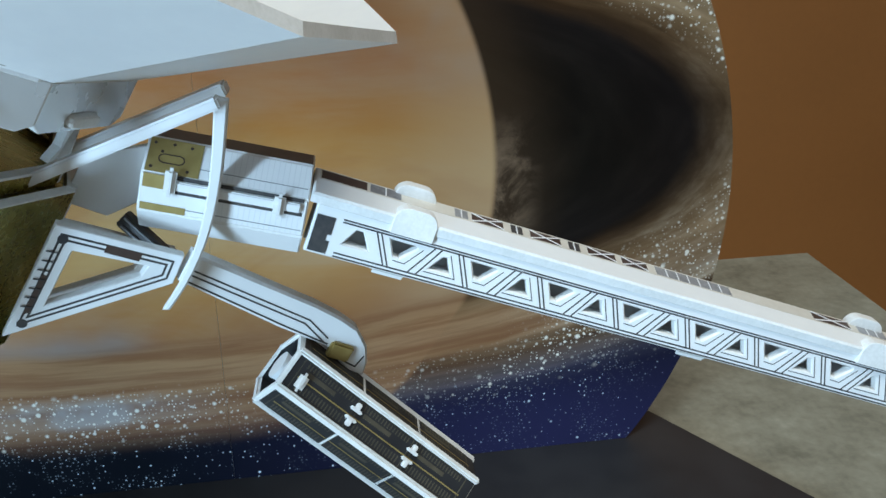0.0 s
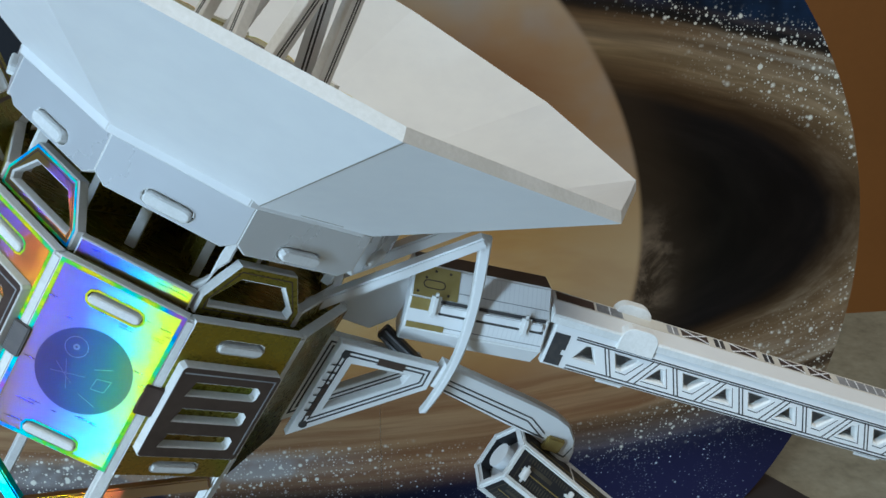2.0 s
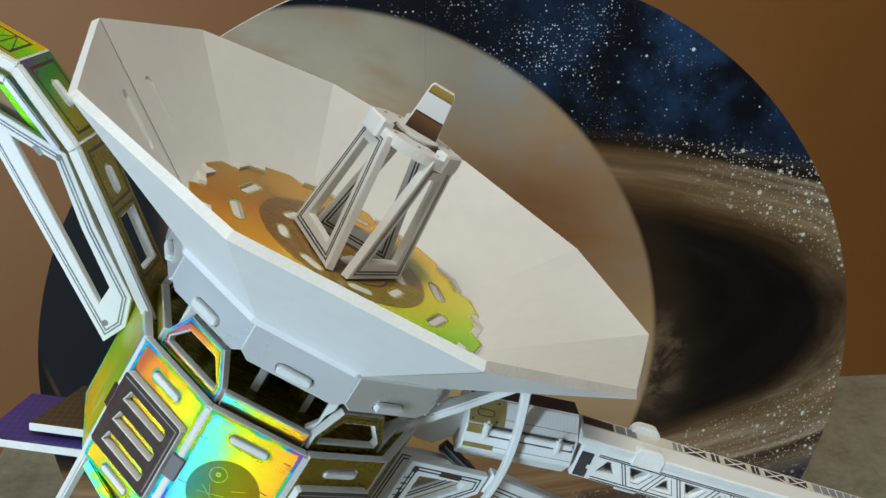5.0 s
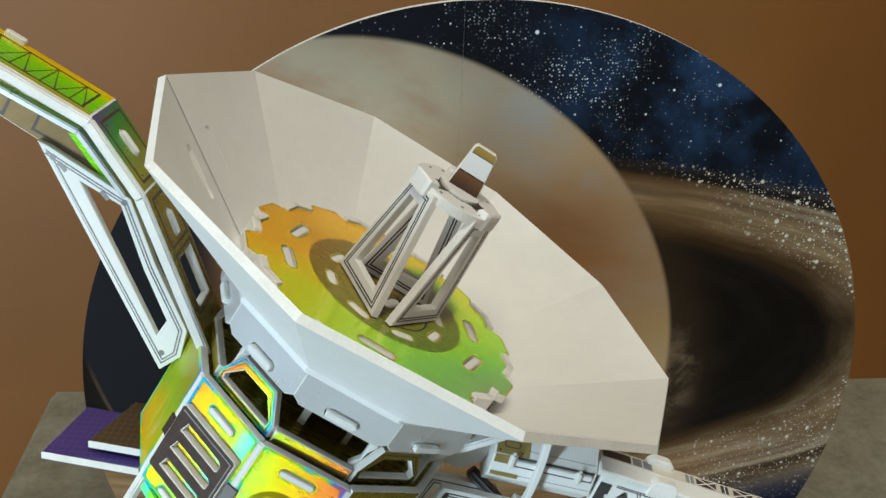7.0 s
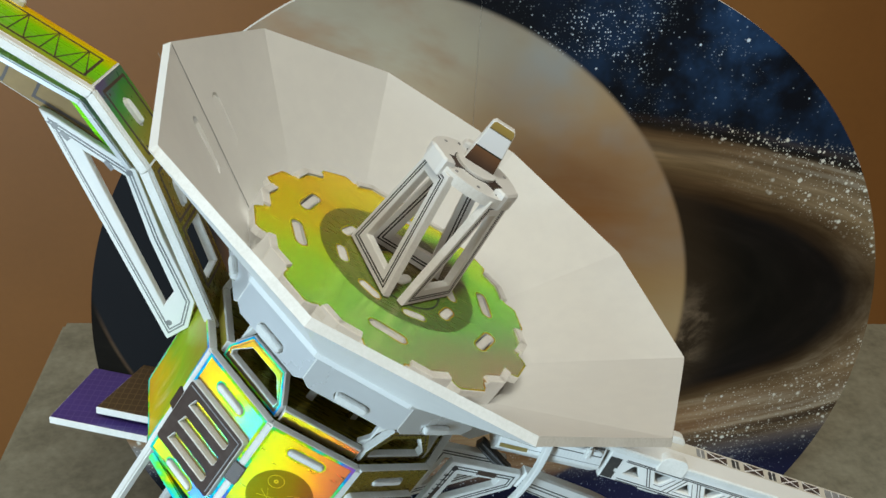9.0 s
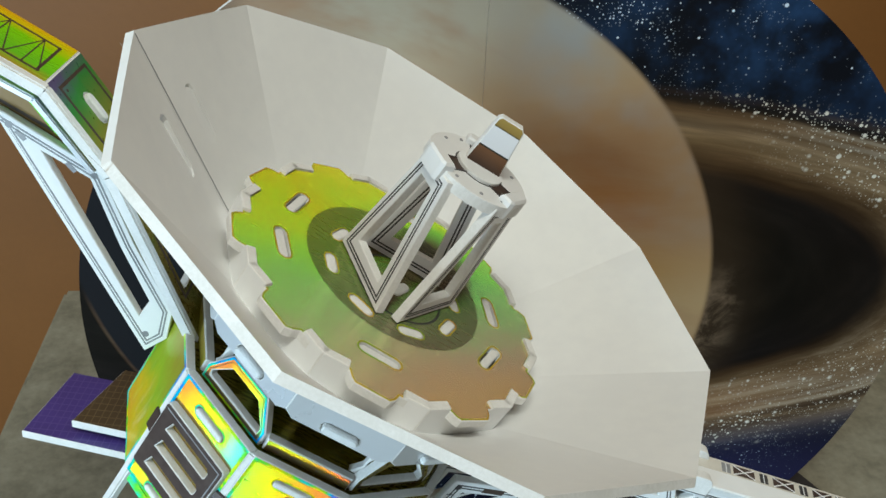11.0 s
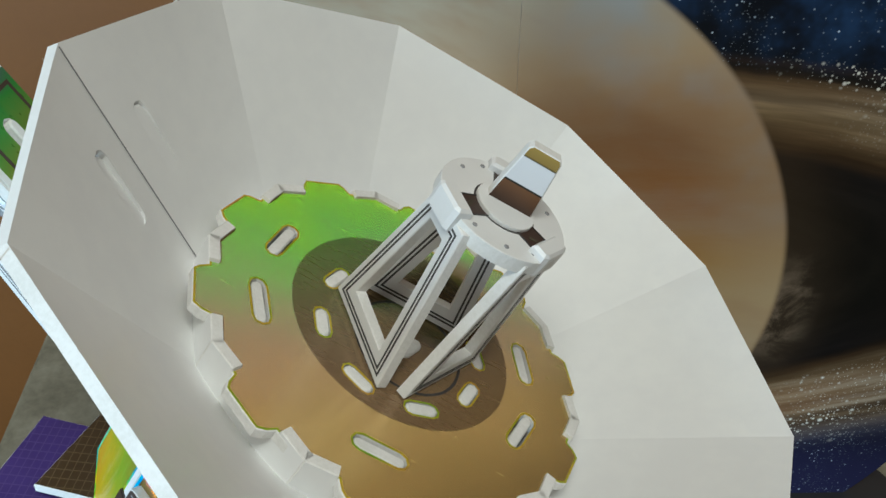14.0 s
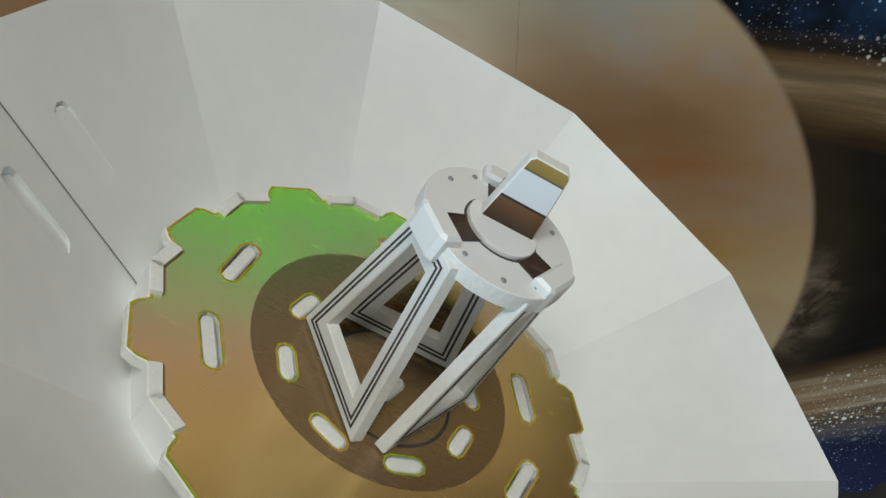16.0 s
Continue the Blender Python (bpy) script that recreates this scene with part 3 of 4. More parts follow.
        bm.faces.new(rings[-1][::-1])
    return bm


def inset(pts, d):
    """A closed outline moved inwards by d (counter-clockwise points)."""
    out, n = [], len(pts)
    area = sum(pts[i][0] * pts[(i + 1) % n][1] - pts[(i + 1) % n][0] * pts[i][1] for i in range(n))
    s = 1 if area > 0 else -1
    for i in range(n):
        p0, p1, p2 = (Vector(pts[i - 1]), Vector(pts[i]), Vector(pts[(i + 1) % n]))
        e1, e2 = (p1 - p0).normalized(), (p2 - p1).normalized()
        n1, n2 = Vector((-e1.y, e1.x)) * s, Vector((-e2.y, e2.x)) * s
        k = 1 + n1.dot(n2)
        q = p1 + (n1 + n2) * (d / max(k, 0.35))
        out.append((q.x, q.y))
    return out


def framework(name, outline, windows, m, parent, lines=(1.5, 2.2), th=2.0, printed=CARD, label="", ink=INK):
    """A cut-out frame with pairs of printed lines round its outline."""
    ob = part(name, sheet(bmesh.new(), outline, windows, th, m), [printed, FOAM], parent, label)
    for d in lines:
        part("printed_line", ribbon(bmesh.new(), inset(outline, d), 0.38, m, True), ink, ob)
        part("printed_line", ribbon(bmesh.new(), inset(outline, d), 0.38, m @ pose(0, 0, -th * MM), True, -0.05), ink, ob)
    return ob


# the dish: ten panels folded into a cone, each running down into an upright collar
RIM, NECK, NECK_TOP, NECK_LOW = 75.2, 39.2, -27.0, -36.0
# the folded rim is not quite regular: each corner's shift
WARP = [ring_pt(d, 36 * k) for k, d in enumerate((-0.5, -0.6, 0.1, 0.1, -1.0, -0.8, 0.4, 1.8, -0.8, -0.4))]
WARP[6] = Vector((-2.1, 4.0, -3.6))
WARP[7] = WARP[7] + Vector((-0.8, 0.6, -0.6))
SLOPE = math.atan2(-NECK_TOP, RIM - NECK)


def bowed_panel(p, q, s, t, slot=(), th=2.0, n=12, rows=6):
    """A dish panel between its outer corners: flat outside, softly bowed inside, so that its folds run into the next ones.
    slot: the outline of a cut through it, as (along, up) shares of the panel."""
    bm = bmesh.new()

    def outer(u, v):
        return p.lerp(t, v).lerp(q.lerp(s, v), u) * MM

    def inner(u, v):
        a, b = p.lerp(t, v), q.lerp(s, v)
        a, b = (w - (Vector((w.x, w.y, 0)).normalized() * math.sin(SLOPE) - UP * math.cos(SLOPE)) * th for w in (a, b))
        out = Vector(((a + b).x, (a + b).y, 0)).normalized()
        sag = a.xy.length * (1 - math.cos(radians(18))) * (0.03 + 0.83 * (1 - v) ** 0.6)
        return (a.lerp(b, u) + out * sag * 4 * u * (1 - u)) * MM

    hole = None
    if slot:
        us, vs = [w[0] for w in slot], [w[1] for w in slot]
        hole = (math.floor(min(us) * n - 0.01), math.ceil(max(us) * n + 0.01), math.floor(min(vs) * rows - 0.01), math.ceil(max(vs) * rows + 0.01))
    rims = []
    for place, slot_no in ((outer, 0), (inner, 0)):
        grid = [[bm.verts.new(place(i / n, j / rows)) for i in range(n + 1)] for j in range(rows + 1)]
        for j in range(rows):
            for i in range(n):
                if hole and hole[0] <= i < hole[1] and hole[2] <= j < hole[3]:
                    continue
                bm.faces.new((grid[j][i], grid[j][i + 1], grid[j + 1][i + 1], grid[j + 1][i])).smooth = True
        if hole:
            i0, i1, j0, j1 = hole
            loop = [(i, j0) for i in range(i0, i1)] + [(i1, j) for j in range(j0, j1)] + [(i, j1) for i in range(i1, i0, -1)] + [(i0, j) for j in range(j1, j0, -1)]
            flat = bmesh.new()
            cut = [(u * n, v * rows) for u, v in slot]
            for ring in (loop, cut):
                vs = [flat.verts.new((x, y, 0)) for x, y in ring]
                for a, b in zip(vs, vs[1:] + vs[:1]):
                    flat.edges.new((a, b))
            bmesh.ops.triangle_fill(flat, edges=flat.edges[:], use_beauty=True)
            flat.verts.index_update()
            real = [grid[j][i] for i, j in loop] + [bm.verts.new(place(u, v)) for u, v in slot]
            for f in flat.faces:
                bm.faces.new([real[v.index] for v in f.verts]).smooth = True
            flat.free()
            rims.append([tuple(v.co) for v in real[len(loop):]])
    edge = [(i / n, 1.0) for i in range(n + 1)], [(i / n, 0.0) for i in range(n + 1)]
    strips = [[(outer(u, v), inner(u, v)) for u, v in line] for line in edge]
    if rims:
        strips.append(list(zip(*rims)) + [(rims[0][0], rims[1][0])])
    for line in strips:
        for (a, b), (c, d) in zip(line, line[1:]):
            bm.faces.new([bm.verts.new(w) for w in (a, c, d, b)]).material_index = 1
    return bm


for k in range(10):
    a = k * 36
    p, q = ring_pt(NECK, a, NECK_TOP), ring_pt(NECK, a + 36, NECK_TOP)
    s, t = ring_pt(RIM, a + 36) + WARP[(k + 1) % 10], ring_pt(RIM, a) + WARP[k]
    m = axes((p + q) / 2, q - p, (s + t) / 2 - (p + q) / 2)
    inv = m.inverted()
    flat3 = [inv @ (v * MM) / MM for v in (p, q, s, t)]
    o = [(v.x, v.y) for v in flat3]
    high = o[2][1]
    if a in (144, 180):
        # the recessed tongues on either side of the joint
        edge = -1 if a == 180 else 1
        lean = math.degrees(math.atan2(high, o[2][0] - o[1][0])) if edge > 0 else math.degrees(math.atan2(high, o[3][0] - o[0][0]))
        mid = (o[1][0] + o[2][0]) / 2 - 8.0 if edge > 0 else (o[0][0] + o[3][0]) / 2 + 8.0
        share = []
        for x, y in pill(mid, high * 0.52, 14.5, 3.6, lean):
            v = y / high
            left, right = o[0][0] + (o[3][0] - o[0][0]) * v, o[1][0] + (o[2][0] - o[1][0]) * v
            share.append(((x - left) / (right - left), v))
        panel = part("dish_panel", bowed_panel(p, q, s, t, share), [CARD, CARD], probe)
        tab(panel, m @ pose(0, 0, -0.002, 180, 0, 0), mid, -high * 0.52, 15.6, 4.8, -0.9, 1.2, -lean, CARD)
        if a == 180:
            low, rim = (w - (ring_pt(1, 180) * math.sin(SLOPE) - UP * math.cos(SLOPE)) * 2.0 for w in (p, t))
            part("joint_line", ribbon(bmesh.new(), [(1.0, 0.6), ((rim - low).length - 0.5, 0.6)], 0.22, axes(low, rim - low, q - p), lift=0.08), GREY_INK, panel)
    else:
        panel = part("dish_panel", bowed_panel(p, q, s, t), [CARD, FOAM], probe)
    # thin score line of the fold, with its grey shading painted in
    part("fold_line", ribbon(bmesh.new(), [(o[0][0] + 0.12, 0.2), (o[3][0] + 0.12, high - 0.3)], 0.22, m, lift=0.02), TAN_INK, panel)
    # scored fold line at the panel's foot and its short cut
    part("score_line", ribbon(bmesh.new(), [(-4.6, 1.1), (4.6, 1.1)], 0.30, m, lift=0.03), TAN_INK, panel)
    c = face_frame(a + 18, NECK * math.cos(radians(18)))
    hw = NECK * math.sin(radians(18))
    foot = [(-hw, NECK_LOW + 1.6), (-hw + 2.2, NECK_LOW), (hw - 2.2, NECK_LOW), (hw, NECK_LOW + 1.6), (hw, NECK_TOP), (-hw, NECK_TOP)]
    collar = part("collar_panel", sheet(bmesh.new(), foot, [pill(0, -34.0, 8.8, 2.6)], 2.0, c), [SILVER, FOAM], probe)
    tab(collar, c, 0, -34.0, high=1.1)

# the toothed foil plate on the dish's floor
outline = []
for k in range(10):
    c = 18 + 36 * k
    for da, r in ((-18, 38.0), (-9.0, 36.7), (-7.6, 38.3), (-6.0, 39.2), (5.4, 39.4), (7.4, 38.2), (8.6, 36.8)):
        v = ring_pt(r, c + da) + Vector((-1.2, -2.0, 0))
        outline.append((v.x, v.y))
outer_slots = [(-27.3, 6.9), (-27.3, -10.3), (-1.2, -29.6), (24.8, -10.7), (24.6, 6.7), (-1.0, 27.5)]
inner_slots = [(-15.6, 4.2), (-15.9, -8.2), (-7.4, -17.0), (4.8, -17.0), (13.5, -8.3), (14.2, 2.3)]
slots = [(x, y, 10.0, 3.0, math.degrees(math.atan2(y, x)) + 90) for x, y in outer_slots] + [(x, y, 6.6, 2.7, math.degrees(math.atan2(y + 3, x)) + 90) for x, y in inner_slots]
flat = pose(0, 0, -0.018)
plate = part("dish_floor", sheet(bmesh.new(), outline, [pill(x, y, l, w, d) for x, y, l, w, d in slots], 2.0, flat), [FOIL_PLATE, FOAM], probe, "toothed gold rainbow-foil disc")
circle = lambda r, n=64, cx=0.0, cy=0.0: [(cx + r * math.cos(2 * math.pi * i / n), cy + r * math.sin(2 * math.pi * i / n)) for i in range(n)]
part("dark_disc", sheet(bmesh.new(), circle(22.2, 72, -1.0, 0.2), [pill(x, y, l + 0.3, w + 0.3, d) for x, y, l, w, d in slots[6:]], 0.03, flat @ pose(0, 0, 0.00006), edge=0, bevel=0), FOIL_PLATE_DARK, plate, "darker printed circle")
# rainbow fringes of the creased edges, painted on thin ribbons
for x, y, l, w, d in slots:
    part("edge_fringe", ribbon(bmesh.new(), pill(x, y, l + 0.3, w + 0.3, d), 0.34, flat, True, 0.075), FOIL_RIM, plate)
part("edge_fringe", ribbon(bmesh.new(), inset(outline, 0.35), 0.36, flat, True, 0.04), FOIL_RIM, plate)
tagged(part("printed_ring", ribbon(bmesh.new(), circle(10.5, 40, 0.5, -4.0), 0.5, flat @ pose(0, 0, 0.00008), True), INK, plate), kind="stuff")
for x, y, l, w, d in slots:
    tab(plate, flat, x, y, l, w if l < 9 else w - 0.5, 0.2 if l < 9 else -0.25, 1.6, d)
tab(plate, flat, 0.7, -4.5, 6.5, 3.0, 0.8, 0.8, 60)
for k in range(10):
    c = pose(-0.0010, -0.0016, 0) @ face_frame(18 + 36 * k, 38.6 * math.cos(radians(18)))
    hw = 38.6 * math.sin(radians(18))
    o = [(-hw, -27.6), (hw, -27.6), (hw, -17.3), (6.2, -17.3), (5.4, -20.2), (-5.4, -20.2), (-6.2, -17.3), (-hw, -17.3)]
    part("floor_wall", sheet(bmesh.new(), o, (), 2.0, c), [CARD, FOAM], probe)

# the feed tower: three cut-out frames, a round cap and a tapered fin
for a, b in (((-15.4, 1.8), (-4.0, -17.7)), ((1.0, -17.3), (14.0, 0.5)), ((10.5, 6.8), (-10.5, 7.5))):
    a, b = Vector((*a, -17.6)), Vector((*b, -17.6))
    m = axes(a, b - a, UP)
    L = (b - a).length
    o = [(0.3, 0), (L - 0.3, 0), (L - 5.8, 31.6), (6.2, 31.6)]
    hole = [(5.0, 4.5), (L - 5.0, 4.2), (L - 8.8, 27.2), (8.8, 27.2)]
    framework("tower_frame", o, [hole], m, probe, (1.35, 2.1))
cap = pose(-0.0006, -0.0012, 0.0150)
ob = part("tower_cap", sheet(bmesh.new(), circle(11.9, 48), (), 2.6, cap, bevel=0.5), [CARD, FOAM], probe)
for d in (213, -35, 90):
    # dark bands that run out to the three frames' tongues
    band = [(4.6, -2.3), (9.6, -2.5), (9.6, 2.5), (4.6, 2.3)]
    q = part("dark_band", sheet(bmesh.new(), band, (), 0.12, cap @ pose(0, 0, 0.00010, 0, 0, d), edge=0, bevel=0), BROWN_INK, ob)
    for e in (-2.2, 2.2):
        part("printed_line", ribbon(bmesh.new(), [(4.8, e), (9.5, e * 1.09)], 0.25, cap @ pose(0, 0, 0.00016, 0, 0, d)), INK, q)
    part("printed_mark", ribbon(bmesh.new(), [(6.6, -0.9), (8.4, 0.8)], 0.7, cap @ pose(0, 0, 0.00014, 0, 0, d)), TICK, q)
part("centre_ring", sheet(bmesh.new(), circle(5.4, 32), (), 0.9, cap @ pose(0, 0, 0.0008), bevel=0.25), [CARD, FOAM], ob)
tagged(part("printed_ring", ribbon(bmesh.new(), circle(5.6, 32), 0.35, cap, True), INK, ob), kind="stuff")
for d in (33, 73, 147, 118, 188, 240, 275, 306, 346):
    a = radians(d)
    part("rivet", sheet(bmesh.new(), circle(0.45, 10, 10.0 * math.cos(a), 10.0 * math.sin(a)), (), 0.25, cap @ pose(0, 0, 0.0002), edge=0, bevel=0.1), RIVET, ob)
for d, r in ((213, 11.2), (-35, 10.2), (90, 10.6)):
    # the tops of the frames come up through the cap's edge
    tongue = [(-1.7, -3.6), (1.1, -3.6), (1.6, -2.6), (1.6, 2.6), (1.1, 3.6), (-1.7, 3.6)]
    part("tongue", sheet(bmesh.new(), tongue, (), 4.4, cap @ pose(0, 0, 0.0016, 0, 0, d) @ pose(r * MM, 0, 0), edge=0, bevel=0.5), CARD, ob)
part("plug", sheet(bmesh.new(), circle(2.1, 20, 0.6, 7.6), (), 3.4, cap @ pose(0, 0, 0.0026), edge=1, bevel=0.2), [CARD, LENS], ob)
part("feed_fin", sheet(bmesh.new(), [(-4.4, 13.5), (4.4, 13.5), (2.6, 26.6), (2.0, 27.3), (-2.9, 27.3), (-3.5, 26.6)], (), 2.0, axes((0, -1.0, 0), (1, 0, 0), (0, 0, 1))), [FIN, FOAM], probe, "tapered fin printed brown, white and gold")

# the bus: ten foil sides between foam edges
AP, TOP, LOW = 36.2, -50.0, -83.4
HW = AP * math.tan(radians(18))
SIDE = {-126: FOIL_SUN, -90: FOIL_RAIN, -162: FOIL_SIDE, -54: FOIL_SHADED, -18: FOIL_SHADED}
for k in range(10):
    a = -162 + 36 * k
    m = face_frame(a, AP)
    w = HW - 0.7
    o = [(-w, LOW), (w, LOW), (w, TOP), (-w, TOP)]
    detailed = a in (-126, -90, -54)
    holes = [pill(0, -54.3, 9.6, 2.6), pill(0, -81.2, 9.6, 2.4)] if detailed else []
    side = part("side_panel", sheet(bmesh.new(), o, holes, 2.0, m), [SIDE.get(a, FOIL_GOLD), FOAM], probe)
    if detailed:
        tab(side, m, 0, -54.55, 9.6, 2.0, 0.5, 1.4)
        tab(side, m, 0, -81.35, 9.6, 1.9, 0.5, 1.4)
    rim = [(-w + 0.55, LOW + 0.55), (w - 0.55, LOW + 0.55), (w - 0.55, TOP - 0.55), (-w + 0.55, TOP - 0.55)]
    # the sides' creased edges reflect a fringe; here a painted ribbon
    if a in (-162, -126, -90):
        part("edge_fringe", ribbon(bmesh.new(), rim, 0.7, m, True, 0.04), FOIL_EDGE, side)
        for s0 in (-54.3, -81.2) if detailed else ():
            part("edge_fringe", ribbon(bmesh.new(), pill(0, s0, 10.0, 2.9), 0.36, m, True, 0.05), FOIL_EDGE, side)
    # foam edge between two sides, and the dark joint over it
    e = axes(ring_pt(AP / math.cos(radians(18)) - 1.35, a - 18), UP, UP.cross(ring_pt(1, a - 18)))
    part("edge_strip", block(bmesh.new(), (LOW + 0.3, -0.95, -1.1), (TOP - 0.3, 0.95, 0.6), e, 0.4), FOAM, probe)
    if a in (-126, -90, -54):
        part("dark_joint", block(bmesh.new(), (-70.0, -1.6, -1.55), (-64.0, 1.6, 0.68), e, 0.2), BROWN_INK, probe)
    if a in (-126, -54):
        v = m @ pose(0, 0, 0.0019)
        gaps = [[(-7.0, z - 1.35), (6.6, z - 1.35), (7.0, z - 0.9), (7.0, z + 0.6), (6.2, z + 1.35), (-6.2, z + 1.35)] for z in (-62.3, -67.9, -73.6)]
        vent = part("louvre", sheet(bmesh.new(), [(-9.6, -77.4), (9.6, -77.4), (10.2, -76.8), (10.2, -58.4), (9.6, -57.8), (-9.6, -57.8), (-10.2, -58.4), (-10.2, -76.8)], gaps, 1.9, v), [BROWN_INK, FOAM], side, "dark brown louvre with three slits")
        part("printed_line", ribbon(bmesh.new(), [(-9.4, -59.1), (9.2, -59.1), (9.2, -76)], 0.26, v), RIVET, vent)
    if a == -90:
        disc = part("plaque", sheet(bmesh.new(), circle(8.0, 48, 0.2, -67.2), (), 0.05, m @ pose(0, 0, 0.00007), edge=0, bevel=0), FOIL_PLAQUE, side, "dark round emblem on rainbow foil")
        g = m @ pose(0, 0, 0.00009)
        bm = bmesh.new()
        ribbon(bm, circle(1.9, 24, -2.6, -63.6), 0.10, g, True)
        ribbon(bm, circle(0.4, 10, -2.6, -63.6), 0.3, g, True)
        for p, q in (((-4.5, -67.5), (-0.8, -70.2)), ((-3.2, -66.4), (-1.2, -71.5)), ((-4.8, -69.4), (0.8, -68.0)), ((1.0, -71.4), (4.2, -72.4)), ((1.6, -66.0), (4.4, -64.6))):
            ribbon(bm, [p, q], 0.065, g)
        ribbon(bm, [(2.6, -67.4), (5.0, -66.8), (4.6, -69.2), (2.4, -69.6)], 0.07, g, True)
        tagged(part("engraving", bm, FOIL_ENGRAVED, disc), kind="stuff")
bm = sheet(bmesh.new(), [(ring_pt(36.0, 36 * i).x, ring_pt(36.0, 36 * i).y) for i in range(10)], (), 2.0, pose(0, 0, -0.0512))
part("bus_top", bm, [FOIL_SHADED, FOAM], probe)
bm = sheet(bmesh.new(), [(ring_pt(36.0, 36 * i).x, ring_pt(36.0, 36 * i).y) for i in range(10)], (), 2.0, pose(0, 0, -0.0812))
part("bus_bottom", bm, [FOIL_SHADED, FOAM], probe)

# the crown between bus and collar: window frames and low strips by turns
CA = 33.0
CH = CA * math.tan(radians(18))
for k in range(10):
    a = -162 + 36 * k
    m = face_frame(a, CA)
    if k % 2:
        o = [(-CH + 0.6, -50.6), (CH - 0.6, -50.6), (CH - 0.6, -47.0), (5.9, -40.0), (-5.9, -40.0), (-CH + 0.6, -47.0)]
        w = [(-8.2, -48.6), (8.2, -48.6), (8.4, -47.4), (4.4, -42.8), (-4.4, -42.8), (-8.4, -47.4)]
        ob = part("crown_frame", sheet(bmesh.new(), o, [w], 2.0, m, bevel=0.3), [SIDE.get(a, FOIL_SHADED), FOAM], probe, "foil frame with a six-sided window")
        # painted fringe along the frame's creased edge
        part("edge_fringe", ribbon(bmesh.new(), inset(o, 0.5), 0.5, m, True, 0.03), FOIL_EDGE if a in (-126, -90) else FOIL_SHADED, ob)
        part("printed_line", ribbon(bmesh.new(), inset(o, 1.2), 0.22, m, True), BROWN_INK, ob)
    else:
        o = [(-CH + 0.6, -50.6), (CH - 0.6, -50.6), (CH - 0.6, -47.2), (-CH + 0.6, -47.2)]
        part("crown_strip", sheet(bmesh.new(), o, (), 2.0, m, bevel=0.3), [SIDE.get(a, FOIL_SHADED), FOAM], probe)
        for sx in (1,):
            hook = [(sx * 8.6, -47.4), (sx * (CH - 0.4), -47.4), (sx * (CH + 0.6), -42.5), (sx * (CH + 1.8), -40.2), (sx * (CH + 1.8), -36.6), (sx * (CH + 0.2), -36.6), (sx * (CH - 0.2), -40.0), (sx * 10.6, -44.5)]
            part("hook", sheet(bmesh.new(), hook if sx > 0 else hook[::-1], (), 2.0, m @ pose(0, 0, -0.0022), bevel=0.3), [FOAM, FOAM], probe)
bm = sheet(bmesh.new(), [(ring_pt(30.0, 36 * i).x, ring_pt(30.0, 36 * i).y) for i in range(10)], (), 2.0, pose(0, 0, -0.0352))
part("inner_deck", bm, [FOIL_SHADED, FOAM], probe)
for k in range(5):
    m = axes((0, 0, 0), ring_pt(1, 36 * k + 9), UP)
    part("inner_rib", sheet(bmesh.new(), [(-20, -51), (20, -51), (20, -37.4), (-20, -37.4)], (), 2.0, m), [FOIL_SHADED, FOAM], probe)

# ---------------------------------------------------------------- the long boom and its barrel
BX = Vector((1, 0.075, 0.190)).normalized()
BO = Vector((76.0, -2.4, -40.6))
by = (UP - BX * UP.dot(BX)).normalized()
front = axes(BO, BX, by)
LEN, BH, BD = 172.0, 9.6, 8.0
pitch, cuts = 15.8, []
POSTS = [16.2 + pitch * i for i in range(9)]
cuts.append([(7.9, 3.2), (12.6, 3.2), (10.9, 6.3), (9.7, 6.3)])
for x in POSTS:
    # a hanging and a standing triangle in each bay
    cuts.append([(x + 1.3, 3.5), (x + 2.4, 3.4), (x + 5.0, 6.1), (x + 4.8, 6.4), (x - 0.1, 6.5)])
    cuts.append([(x + 8.3, 2.9), (x + 12.5, 2.9), (x + 11.1, 5.8), (x + 10.3, 5.8)])
for name, m, mats in (("boom_front", front, [CARD, FOAM]), ("boom_back", front @ pose(0, 0, -(BD - 2.0) * MM), [CARD, FOAM])):
    side = part(name, sheet(bmesh.new(), [(1.5, 0), (LEN, 0), (LEN, BH), (1.5, BH)], cuts if name == "boom_front" else (), 2.0, m, bevel=0.3), mats, probe)
    if name == "boom_front":
        for y in (0.45, 1.15, 7.25, 7.75):
            part("printed_line", ribbon(bmesh.new(), [(6.8, y), (LEN - 0.5, y)], 0.30, m), INK, side)
        bm = bmesh.new()
        for x in POSTS:
            for p, q in (((x - 0.1, 1.3), (x - 2.95, 7.1)), ((x + 0.75, 1.3), (x - 2.1, 7.1)), ((x + 4.7, 1.3), (x + 8.3, 7.1)), ((x + 6.3, 1.3), (x + 9.6, 7.1))):
                ribbon(bm, [p, q], 0.28, m)
            ribbon(bm, [(x + 1.3, 2.7), (x + 3.6, 2.6), (x + 6.3, 6.2)], 0.16, m)
            ribbon(bm, [(x + 7.4, 2.2), (x + 13.6, 2.2), (x + 11.5, 6.5)], 0.16, m)
        tagged(part("printed_lattice", bm, INK, side), kind="stuff")
        part("dark_end", sheet(bmesh.new(), [(2.0, 0.5), (5.4, 0.5), (5.4, 3.0), (4.7, 3.0), (4.7, 4.2), (5.4, 4.2), (5.4, 7.6), (2.0, 7.6)], (), 0.1, m @ pose(0, 0, 0.00012), edge=0, bevel=0), INK, side)
top = front @ axes((0, BH + 2.0, 0), (1, 0, 0), (0, 0, -1)) @ pose(0, 0, 0, 13)
